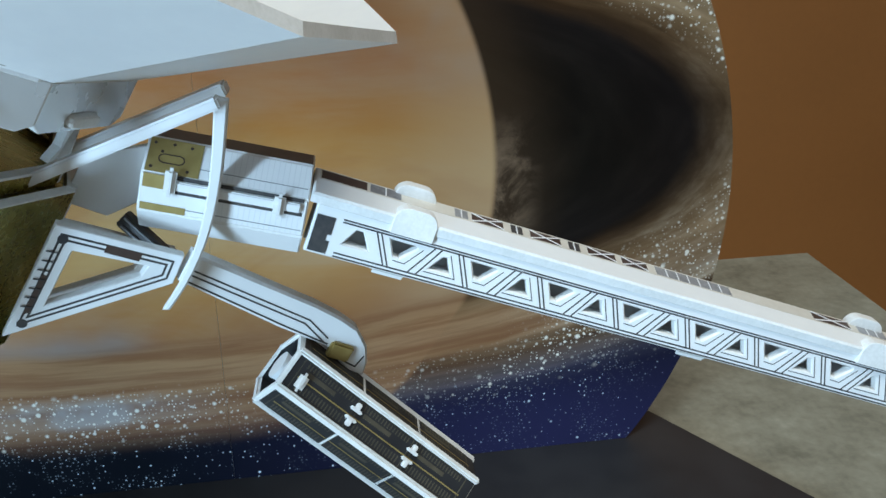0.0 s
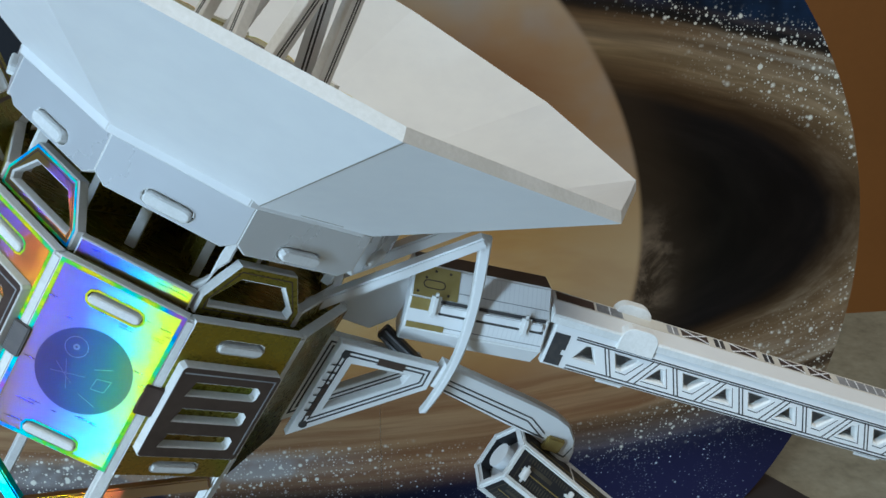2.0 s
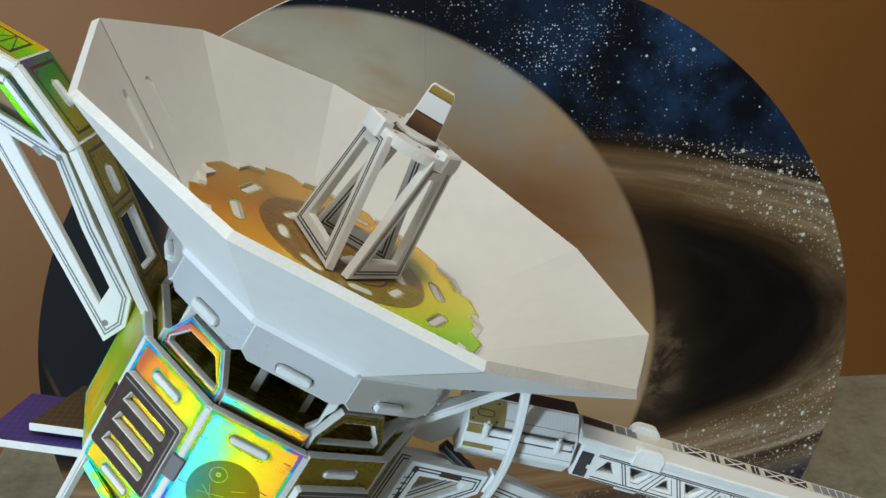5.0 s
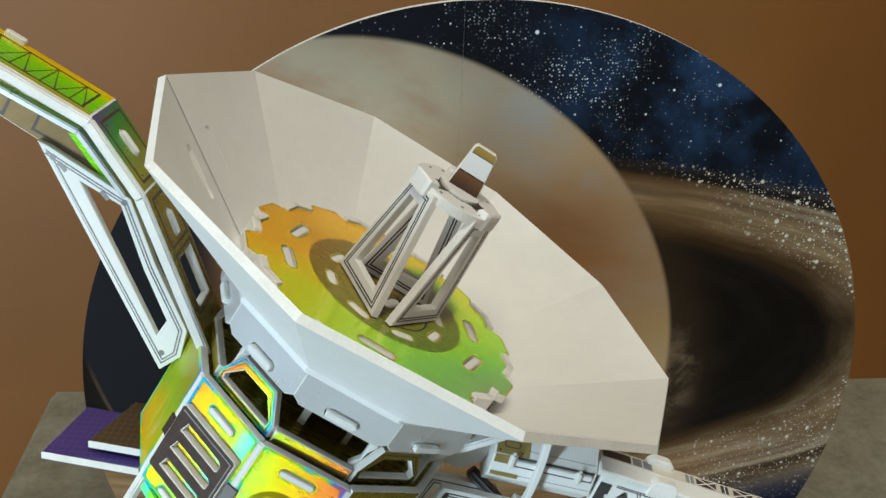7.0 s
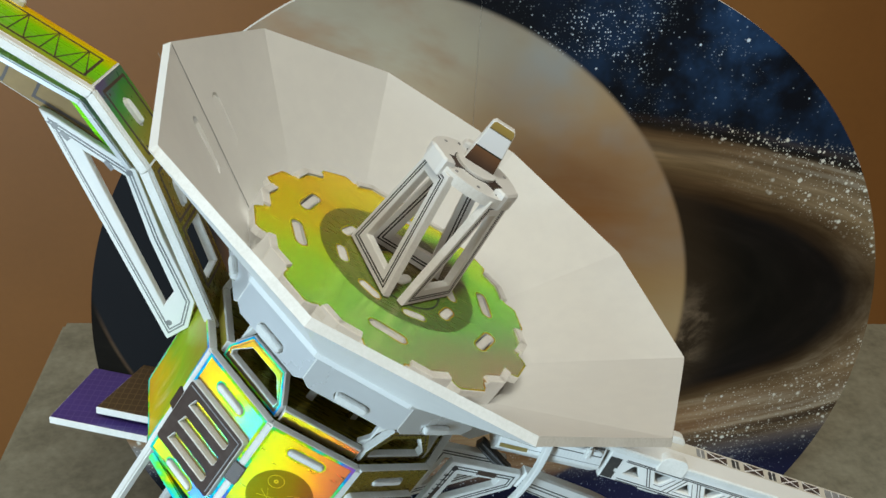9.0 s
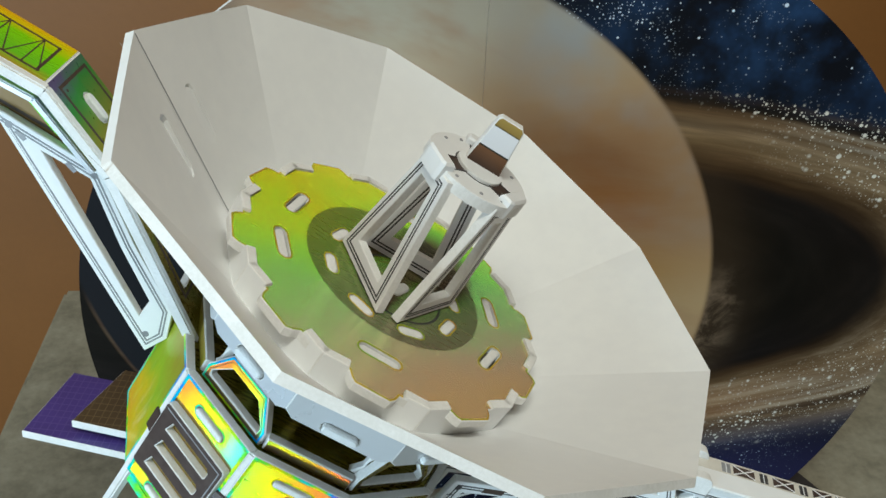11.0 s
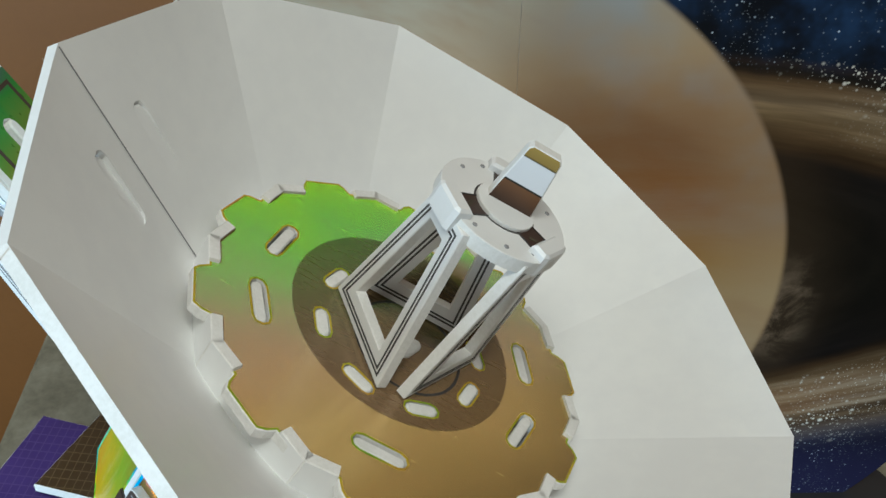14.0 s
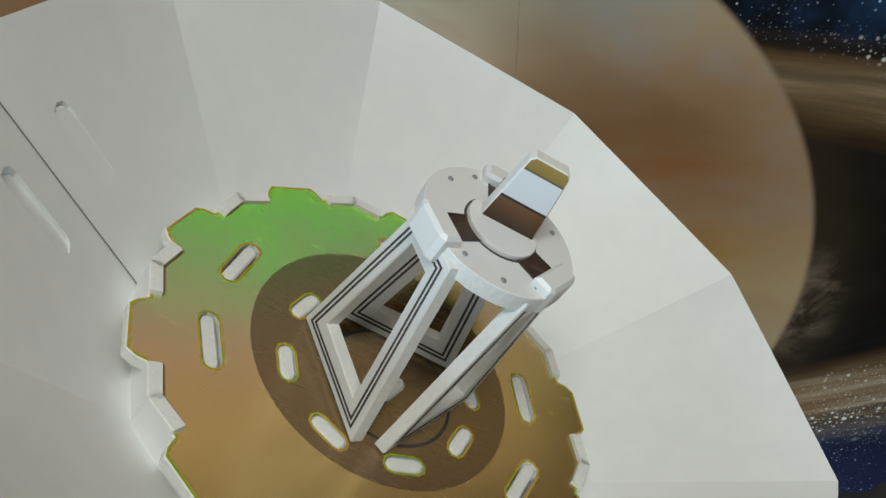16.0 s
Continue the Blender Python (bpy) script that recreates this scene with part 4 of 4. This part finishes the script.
ob = part("boom_top", sheet(bmesh.new(), [(0, -0.8), (LEN, -0.8), (LEN, BD + 0.4), (0, BD + 0.4)], (), 2.0, top, bevel=0.4), [CARD, FOAM], probe)
part("tan_strip", sheet(bmesh.new(), [(1, 4.4), (LEN - 1, 4.4), (LEN - 1, BD - 0.1), (1, BD - 0.1)], (), 0.05, top @ pose(0, 0, 0.00006), edge=0, bevel=0), PALE_TAN, ob)
g = top @ pose(0, 0, 0.00010)
for x, w, dark in ((1.2, 8.6, 0), (10.4, 6.0, 2), (27.0, 2.6, 2), (30.4, 6.4, 1), (38.4, 2.4, 3), (42.4, 6.4, 1), (50.5, 2.4, 3), (54.6, 6.0, 1), (62.0, 5.6, 1), (69.5, 17.0, 2), (106.0, 9.0, 1), (117.0, 7.0, 2), (130.0, 6.4, 1), (140.0, 14.0, 2)):
    q = part("lattice_print", sheet(bmesh.new(), [(x, 4.8), (x + w, 4.8), (x + w, BD - 0.5), (x, BD - 0.5)], (), 0.04, g, edge=0, bevel=0), (BROWN_INK, BROWN_INK, GREY_INK, INK)[dark], ob)
    bm = bmesh.new()
    h = g @ pose(0, 0, 0.00003)
    if dark == 1:
        ribbon(bm, [(x, 4.8), (x + w, BD - 0.5)], 0.3, h)
        ribbon(bm, [(x, BD - 0.5), (x + w, 4.8)], 0.3, h @ pose(0, 0, 0.00003))
    elif dark:
        for j in range(1, max(2, int(w / 2.2))):
            ribbon(bm, [(x + j * w / max(2, int(w / 2.2)), 4.8), (x + j * w / max(2, int(w / 2.2)), BD - 0.5)], 0.22, h)
    if dark:
        tagged(part("lattice_line", bm, CARD, q), kind="stuff")
part("boom_bottom", sheet(bmesh.new(), [(7, 0), (LEN, 0), (LEN, BD - 2), (7, BD - 2)], (), 1.8, front @ axes((0, 2.0, -1.0), (1, 0, 0), (0, 0, -1)), bevel=0.3), [CARD, FOAM], probe)
for x, foot in ((14.8, 14.8), (115.0, 78.5)):
    b = front @ pose(x * MM, BH * MM, 0)
    TONGUE = [(0.4, -1.6), (8.6, -1.6)] + [(8.6 - 2.6 + 2.6 * math.cos(radians(j * 18)), 1.2 + 2.6 * math.sin(radians(j * 18))) for j in range(6)] + [(3.0 - 2.6 * math.sin(radians(j * 18)), 1.2 + 2.6 * math.cos(radians(j * 18))) for j in range(6)]
    part("boom_tongue", sheet(bmesh.new(), TONGUE, (), 2.6, b @ pose(0, 0, 0.0009), bevel=0.6), [FOAM, FOAM], probe)
    part("boom_tongue", sheet(bmesh.new(), TONGUE, (), 2.6, b @ pose(0, 0.0020, -(BD - 1.2) * MM), bevel=0.6), [FOAM, FOAM], probe)
    part("foot_tongue", block(bmesh.new(), (foot - 0.8, -1.0, -1.9), (foot + 6.4, 0.6, -0.2), front, 0.7), FOAM, probe)

# the barrel: eight-sided, white, with a gold end, rails and two knobs
AX = Vector((1, 0.05, 0.305)).normalized()
bo = Vector((47.0, 4.2, -43.1))
lift = (UP - AX * UP.dot(AX)).normalized()
side = lift.cross(AX)   # towards the back
BL, BR = 29.0, 9.3


def barrel_pt(x, deg, r=BR):
    return bo + AX * x + (side * math.cos(radians(deg)) + lift * math.sin(radians(deg))) * r


for k in range(8):
    a, b = 22.5 + 45 * k, 67.5 + 45 * k
    p, q = barrel_pt(0, a), barrel_pt(0, b)
    m = axes(p, AX, q - p)
    w = (q - p).length
    inner = (barrel_pt(0, a + 22.5) - bo).dot(m.to_3x3().col[2])
    if inner < 0:
        m = axes(q, AX, p - q)
    topdark = k in (1,)
    face = part("barrel_side", sheet(bmesh.new(), [(0, 0.1), (BL, 0.1), (BL, w - 0.1), (0, w - 0.1)], (), 2.0, m, bevel=0.3), [BROWN_INK if topdark else CARD, FOAM], probe)
    if k in (2, 3):
        for f in (0.30,) if k == 2 else (0.18,):
            part("printed_line", ribbon(bmesh.new(), [(0.6, w * f), (BL - 0.5, w * f)], 0.14, m), GREY_INK, face)
    if k == 2:
        part("gold_patch", sheet(bmesh.new(), [(0.5, 0.2), (9.6, 0.2), (9.6, w - 0.3), (0.5, w - 0.3)], (), 0.05, m @ pose(0, 0, 0.00012), edge=0, bevel=0), GOLD_PRINT, face)
        g = m @ pose(0, 0, 0.00014)
        part("printed_line", ribbon(bmesh.new(), pill(4.6, w * 0.42, 4.4, 1.7, 90 if w > 8 else 0), 0.2, g, True), BROWN_INK, face)
        for dx, dy in ((1.4, 1.1), (1.4, w - 1.3), (7.6, 1.1), (7.6, w - 1.3), (4.6, w - 1.2), (2.8, w * 0.6)):
            part("rivet", sheet(bmesh.new(), circle(0.3, 8, dx, dy), (), 0.06, g @ pose(0, 0, 0.00005), edge=0, bevel=0), BROWN_INK, face)
    if k in (2, 3):
        bm = bmesh.new()
        for j in range(15):
            ribbon(bm, [(BL - 14.6 + j * 0.95, 0.4), (BL - 14.6 + j * 0.95, w - 0.4)], 0.16, m, lift=0.03)
        tagged(part("rib_print", bm, PALE_LINE, face), kind="stuff")
    if k == 3:
        for y0, y1, x1 in ((w * 0.62, w - 0.2, 4.4), (0.3, w * 0.22, 8.2)):
            part("gold_patch", sheet(bmesh.new(), [(0.5, y0), (x1, y0), (x1, y1), (0.5, y1)], (), 0.05, m @ pose(0, 0, 0.00012), edge=0, bevel=0), GOLD_PRINT, face)
        rail = part("rail", block(bmesh.new(), (6, w * 0.66, -0.2), (BL - 1.2, w * 0.90, 0.9), m, 0.25), CARD, face)
        for f in (0.60, 0.96):
            part("printed_line", ribbon(bmesh.new(), [(5.5, w * f), (BL - 0.8, w * f)], 0.7, m), INK, face)
        part("knob", block(bmesh.new(), (BL - 6.0, w * 0.45, 0), (BL - 4.0, w * 1.1, 1.9), m, 0.7), FOAM, face)
        part("knob", block(bmesh.new(), (4.2, w * 0.5, 0), (6.2, w * 1.25, 1.9), m, 0.7), FOAM, face)
for x in (0.0, BL):
    c = axes(bo + AX * x, side, lift)
    if x == 0.0:
        c = axes(bo + AX * x, side, -lift)
    part("barrel_end", sheet(bmesh.new(), [(7.6 * math.cos(radians(22.5 + 45 * i)), 7.6 * math.sin(radians(22.5 + 45 * i))) for i in range(8)], (), 1.6, c if x else c), [INK if x else CARD, FOAM], probe)

# the bent strut that holds barrel and arm to the bus, and its round gusset
for p, q, w in (((29.4, -7, -51.2), (53.0, -6, -22.0), 2.6),):
    d = Vector(q) - Vector(p)
    part("strut", bar(bmesh.new(), p, q, w - 0.5, 4.4, Vector((0, 1, 0)).cross(d), bevel=0.4), CARD, probe)
part("strut", bar(bmesh.new(), (32, 6, -47.5), (52.4, 6, -22.2), 2.4, 5.0, (-0.8, 0, 0.6), bevel=0.4), CARD, probe)
mid = [(53.0 + 8.4 * math.sin(math.pi * 0.62 * f), -21.6 - 38.4 * f) for f in (i / 14 for i in range(15))]
edge = lambda s: [(x + s * (1.15 - 0.55 * i / 14), z + s * 0.3) for i, (x, z) in enumerate(mid)]
part("curved_strut", sheet(bmesh.new(), edge(1) + edge(-1)[::-1], (), 2.4, axes((0, -6.6, 0), (1, 0.03, 0), (0, 0.05, 1)), bevel=0.3), [CARD, FOAM], probe, "thin curved white strut")
gus = [(36, -54), (44, -52.8), (47.6, -48), (47.8, -41), (45.4, -37.0), (41.0, -40.5), (36, -46)]
part("gusset", sheet(bmesh.new(), gus, (), 2.0, axes((0, 2.0, 0), (1, 0, 0), (0, 0, 1))), [CARD, FOAM], probe)
spar = part("dark_spar", bar(bmesh.new(), (46.5, 2, -51.6), (58, 1, -55.0), 3.0, 2.5, (0, 0, 1)), INK, probe)
for e in (-0.8, 0.8):
    part("printed_line", bar(bmesh.new(), (47, 0.5, -51.8 + e), (57.5, -0.3, -54.8 + e), 0.35, 0.5, (0, 0, 1), bevel=0), GREY_INK, spar)

# the arm bracket, the arm and the finned generator at its end
arm = axes((38.5, -11.5, 0), (0.945, 0.326, 0), UP)
o = [(0.0, -75.8), (22.6, -56.4), (22.2, -50.6), (0.2, -52.4)]
hole = [(4.2, -67.6), (16.8, -56.9), (17.2, -54.6), (4.4, -56.2)]
ob = framework("arm_bracket", o, [hole], arm, probe, (1.5, 2.4))
part("dark_band", sheet(bmesh.new(), [(9.2, -54.6), (15.3, -54.2), (15.3, -52.6), (9.2, -53.0)], (), 0.06, arm @ pose(0, 0, 0.0001), edge=0, bevel=0), BROWN_INK, ob)
part("dark_band", sheet(bmesh.new(), [(1.4, -70.5), (2.2, -69.8), (2.4, -62), (1.6, -62)], (), 0.06, arm @ pose(0, 0, 0.0001), edge=0, bevel=0), BROWN_INK, ob)
for i in range(7):
    part("rung_mark", ribbon(bmesh.new(), [(0.5, -57.5 - i * 1.9), (2.3, -57.2 - i * 1.9)], 0.24, arm @ pose(0, 0, 0.0002)), INK, ob)
for x, z in ((2.2, -54.6), (2.0, -72.2)):
    part("corner_mark", sheet(bmesh.new(), circle(0.9, 12, x, z), (), 0.06, arm @ pose(0, 0, 0.00008), edge=0, bevel=0), INK, ob)
framework("arm_bracket", o, [hole], arm @ pose(0.001, -0.0035, -0.009), probe, (1.5, 2.4))
o = [(23.2, -55.6), (45.4, -58.6), (56.0, -59.4), (63.0, -63.4), (66.9, -63.4), (66.2, -60.2), (64.2, -56.8), (60.6, -53.9), (56.0, -52.6), (50.0, -51.7), (23.4, -49.6)]
ob = part("arm", sheet(bmesh.new(), o, (), 3.0, arm, bevel=0.5), [CARD, FOAM], probe)
for pts in ([(24.0, -52.6), (50.0, -55.0), (55.5, -57.6)], [(24.0, -53.6), (49.5, -56.0), (55.0, -58.6)], [(24.0, -55.0), (46.0, -57.8), (56.0, -58.8)], [(58.5, -61.0), (64.0, -61.8), (64.6, -59.0)]):
    part("printed_line", ribbon(bmesh.new(), pts, 0.34, arm), INK, ob)
part("gold_clip", block(bmesh.new(), (56.6, -61.2, -0.6), (61.6, -57.6, 0.9), arm, 0.4), GOLD_PRINT, ob)
GD = Vector((1, 0.03, -0.23)).normalized()
gy = (Vector((0, 1, 0)) - GD * GD.y).normalized()
gz = GD.cross(gy)
go, GR, GL = Vector((85.14, 6.59, -67.23)), 8.35, 46.8


def gen_pt(x, i, r=GR):
    a = 4.18 + i * math.pi / 3
    return go + GD * x + (gy * math.cos(a) + gz * math.sin(a)) * r


for i in range(6):
    p, q = gen_pt(0, i), gen_pt(0, i + 1)
    m = axes(p, GD, q - p)
    if (gen_pt(0, i + 0.5) - go).dot(m.to_3x3().col[2]) < 0:
        m = axes(q, GD, p - q)
    w = GR
    face = part("generator_side", sheet(bmesh.new(), [(0, 0.5), (GL, 0.5), (GL, w - 0.5), (0, w - 0.5)], (), 1.6, m, bevel=0.2), [BLACK, FOAM], probe, "dark printed side with pale ticks")
    bm = bmesh.new()
    for x0 in (3.2, 17.6, 32.0):
        for j in range(16):
            ribbon(bm, [(x0 + j * 0.75, 1.3), (x0 + j * 0.75, 2.9)], 0.28, m)
            ribbon(bm, [(x0 + j * 0.75, w - 2.4), (x0 + j * 0.75, w - 1.3)], 0.28, m)
        ribbon(bm, [(x0 + 0.5, w * 0.62), (x0 + 7.5, w * 0.62)], 0.9, m)
        ribbon(bm, [(x0 - 1.2, 0.9), (x0 + 12.4, 0.9), (x0 + 12.4, w - 0.9), (x0 - 1.2, w - 0.9)], 0.22, m, True)
    tagged(part("tick_print", bm, TICK, face), kind="stuff")
    part("printed_line", ribbon(bmesh.new(), [(2.5, w * 0.44), (GL - 2, w * 0.44)], 0.26, m), GOLD_PRINT, face)
    for x in (15.4, 30.2):
        if i % 2:
            part("white_bar", ribbon(bmesh.new(), [(x + 0.6, 0.6), (x + 0.6, w - 0.6)], 0.5, m), FOAM, face)
            continue
        for lo, hi in ((0.20, 0.38), (0.62, 0.80)):
            clip = block(bmesh.new(), (x + 0.1, w * lo, -0.2), (x + 1.2, w * hi, 0.9), m, 0.2)
            block(clip, (x - 0.7, w * (hi if lo < 0.4 else lo) - 0.35, -0.2), (x + 2.0, w * (hi if lo < 0.4 else lo) + 0.35, 0.8), m, 0.2)
            part("clip", clip, FOAM, face)
    if i % 2 == 0:
        part("peg", block(bmesh.new(), (2.6, w * 0.14, -0.2), (4.6, w * 0.62, 1.3), m, 0.7), FOAM, face)
    part("generator_rib", bar(bmesh.new(), gen_pt(-0.4, i, GR - 0.3), gen_pt(GL + 0.4, i, GR - 0.3), 1.5, 1.5, gen_pt(0, i) - go, bevel=0.4), FOAM, probe)
    part("end_rim", bar(bmesh.new(), gen_pt(0.2, i, GR - 0.5), gen_pt(0.2, i + 1, GR - 0.5), 1.2, 1.4, GD, bevel=0.3), FOAM, probe)
for x in (4.5, GL - 1.0):
    part("generator_cap", sheet(bmesh.new(), [(7.6 * math.cos(math.pi / 3 * i), 7.6 * math.sin(math.pi / 3 * i)) for i in range(6)], (), 1.5, axes(go + GD * x, gen_pt(0, 0) - go, gen_pt(0, 1) - go), bevel=0.2), [CARD, FOAM], probe)
bm = bmesh.new()
bmesh.ops.create_cone(bm, cap_ends=True, segments=20, radius1=3.0 * MM, radius2=2.4 * MM, depth=4.5 * MM, matrix=axes(go + GD * 2.0, gen_pt(0, 0) - go, gen_pt(0, 1) - go))
part("end_boss", bm, CARD, probe)

# ---------------------------------------------------------------- the bent foil mast with its truss and the dark panels
A0, KNEE, A1 = Vector((-29.5, 0, -52.6)), Vector((-63.4, 0, -22.7)), Vector((-82.0, 0, -12.9))


def mast_board(low, high, wins, tabs, frames, material, label):
    """A board of the mast from low to high, its printed frames and tabs, x running up it."""
    m = axes(low + Vector((0, -10, 0)), high - low, (0, 1, 0))
    if m.to_3x3().col[2].z < 0:
        m = m @ pose(0, 0, 0, 180)
    flip = -1 if m.to_3x3().col[1].y < 0 else 1
    L = (high - low).length
    wins = [[(a, 4.5 * flip), (b, 4.5 * flip), (b, 14.5 * flip), (a, 14.5 * flip)] for a, b in wins]
    ob = part("mast_board", sheet(bmesh.new(), [(0, 0), (L, 0), (L, 18 * flip), (0, 18 * flip)], wins + [pill(x, 9 * flip, 7.0, 2.6) for x in tabs], 2.2, m, bevel=0.3), [material, FOAM], probe, label)
    for x in tabs:
        tab(ob, m, x, 9 * flip, 7.0, 2.4, 0.9, 1.0)
    for a, b in frames:
        part("printed_line", ribbon(bmesh.new(), [(a, 3 * flip), (b, 3 * flip), (b, 16 * flip), (a, 16 * flip)], 0.7, m, True), BROWN_INK, ob)
        for x in (a + 1.3, b - 1.3):
            part("rivet", sheet(bmesh.new(), circle(0.35, 8, x, 4.6 * flip), (), 0.06, m @ pose(0, 0, 0.00005), edge=0, bevel=0), BROWN_INK, ob)


mast_board(A0, KNEE, [(13.0, 26.0)], [34.5], [(11.5, 27.5), (29.5, 42.5)], FOIL_SHADED, "gold foil mast board with a window")
mast_board(KNEE, A1, [], [11.0], [(2.0, 18.5)], FOIL_KNEE, "foil mast board with painted green and gold sheen")
B0, B1 = A1, Vector((-132, 0, -12.2))
mastB = axes(B1 + Vector((0, -10, 0)), B0 - B1, (0, 1, 0))
LB = (B1 - B0).length
ob = part("mast_upper", sheet(bmesh.new(), [(0, 0), (LB, 0), (LB, 18), (0, 18)], (), 2.2, mastB, bevel=0.3), [FOIL_MAST, FOAM], probe, "rainbow foil mast board with painted green and gold sheen")
part("printed_line", ribbon(bmesh.new(), [(2, 2.6), (LB - 3, 2.6), (LB - 3, 14.6), (2, 14.6)], 0.6, mastB, True), BROWN_INK, ob)
bm = bmesh.new()
for i in range(6):
    x = 3 + i * 7.4
    ribbon(bm, [(x, 2.6), (x + 3.7, 14.6), (x + 7.4, 2.6)], 0.32, mastB)
    ribbon(bm, [(x + 3.7, 2.6), (x + 3.7, 14.6)], 0.26, mastB @ pose(0, 0, 0.00003))
tagged(part("printed_lattice", bm, BROWN_INK, ob), kind="stuff")
tab(ob, mastB, LB - 26, 16.6, 6.0, 2.4, 1.4, 1.0)
part("mast_edge", bar(bmesh.new(), (-132, -10.6, -13.9), (-81.0, -10.6, -14.2), 2.6, 2.2, UP, bevel=0.4), FOAM, probe)
part("mast_edge", bar(bmesh.new(), (-81.8, -10.6, -14.1), (-63.4, -10.6, -24.1), 2.6, 2.2, UP, bevel=0.4), FOAM, probe)
part("mast_edge", bar(bmesh.new(), (-63.8, -10.6, -23.9), (-29.6, -10.6, -54.2), 2.6, 2.2, UP, bevel=0.4), FOAM, probe)
sidem = axes((0, -2.4, 0), (1, 0, 0), (0, 0, 1))
o = [(-132, -26.0), (-92, -28.0), (-64.5, -31.0), (-80.5, -15.8), (-132, -15.2)]
ob = part("mast_side", sheet(bmesh.new(), o, [pill(-98.0, -19.6, 5.0, 2.6, 75)], 2.0, sidem, bevel=0.3), [MAST_SHADED_GOLD, FOAM], probe)
tab(ob, sidem, -98.0, -19.6, 4.8, 2.4, 0.8, 1.0, 75)
for x0, x1 in ((-93.5, -72.5), (-107.5, -101.0), (-128, -110)):
    part("printed_line", ribbon(bmesh.new(), [(x0, -26.2), (x1, -26.6), (x1 - 7.0 if x1 > -80 else x1, -17.4), (x0, -17.4)], 0.7, sidem, True), BROWN_INK, ob)
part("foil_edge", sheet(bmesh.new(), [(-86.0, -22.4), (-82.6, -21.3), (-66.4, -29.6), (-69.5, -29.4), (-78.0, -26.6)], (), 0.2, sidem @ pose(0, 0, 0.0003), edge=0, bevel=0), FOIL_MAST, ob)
part("silver_ledge", bar(bmesh.new(), (-132, -7.0, -19.6), (-83.0, -7.0, -18.6), 1.5, 3.4, UP, bevel=0.3), SILVER, probe)
part("silver_ledge", bar(bmesh.new(), (-83.2, -7.0, -18.6), (-67.0, -7.0, -27.0), 1.5, 3.4, UP, bevel=0.3), SILVER, probe)
trm = axes((0, -4.6, 0), (1, 0, 0), (0, 0, 1))
o = [(-91.0, -27.2), (-39.6, -66.2), (-36.6, -60.0), (-38.6, -52.4), (-53.0, -40.8), (-66.0, -28.4), (-88.0, -27.0)]
hole = [(-78.2, -30.9), (-44.6, -57.6), (-44.2, -52.8), (-55.6, -43.0), (-67.4, -31.2)]
ob = framework("truss_frame", o, [hole], trm, probe, (1.3, 2.0), printed=CARD, label="white cut-out truss with printed lines", ink=GREY_INK)
for x, z in ((-83.5, -29.4), (-72.0, -30.4)):
    part("hinge_mark", ribbon(bmesh.new(), [(x - 1.0, z), (x + 1.4, z - 1.0)], 1.1, trm), RIVET, ob)
for x, z in ((-86.2, -28.9), (-67.0, -30.0), (-41.3, -61.5)):
    part("corner_mark", sheet(bmesh.new(), circle(0.8, 12, x, z), (), 0.06, trm @ pose(0, 0, 0.00006), edge=0, bevel=0), GREY_INK, ob)
part("foot_block", sheet(bmesh.new(), [(-42, -67.2), (-35.0, -62.0), (-33.5, -52.5), (-38.5, -53), (-39, -60)], (), 3.0, axes((0, -1.0, 0), (1, 0, 0), (0, 0, 1))), [CARD, FOAM], probe)
pur = axes((-54.7, -8.6, -102.5), (23.0, -4.1, 12.2), (1.1, 22.5, 0.3))
part("purple_panel", sheet(bmesh.new(), [(0, 0), (27, 0), (27, 24.0), (0, 24.0)], (), 2.0, pur), [PURPLE, FOAM], probe, "purple gridded panel with white edges")
part("bronze_panel", sheet(bmesh.new(), [(11.6, 3.2), (30, 3.2), (30, 25.0), (14.2, 25.0)], (), 2.0, pur @ pose(0, 0, 0.0036)), [BRONZE, FOAM], probe, "dark bronze gridded panel with white edges")

# ---------------------------------------------------------------- legs under the bus
def foot_length(v):
    """How far down the model's axis a leg from v must go to stand on the board."""
    w = probe.matrix_basis @ (Vector(v) * MM)
    return (w.z - 0.0038) / 0.86120 / MM


for a, r in ((-36, 36.5), (-72, 36.5), (-144, 36.5), (108, 36.0)):
    p = ring_pt(r, a, LOW + 1)
    part("leg", bar(bmesh.new(), p, p - UP * foot_length(p), 2.2, 2.6, ring_pt(1, a), bevel=0.4), FOAM, probe)
for sx, p in ((1, (29.0, -22.5, -85.2)), (-1, (-29.0, -21.5, -85.4))):
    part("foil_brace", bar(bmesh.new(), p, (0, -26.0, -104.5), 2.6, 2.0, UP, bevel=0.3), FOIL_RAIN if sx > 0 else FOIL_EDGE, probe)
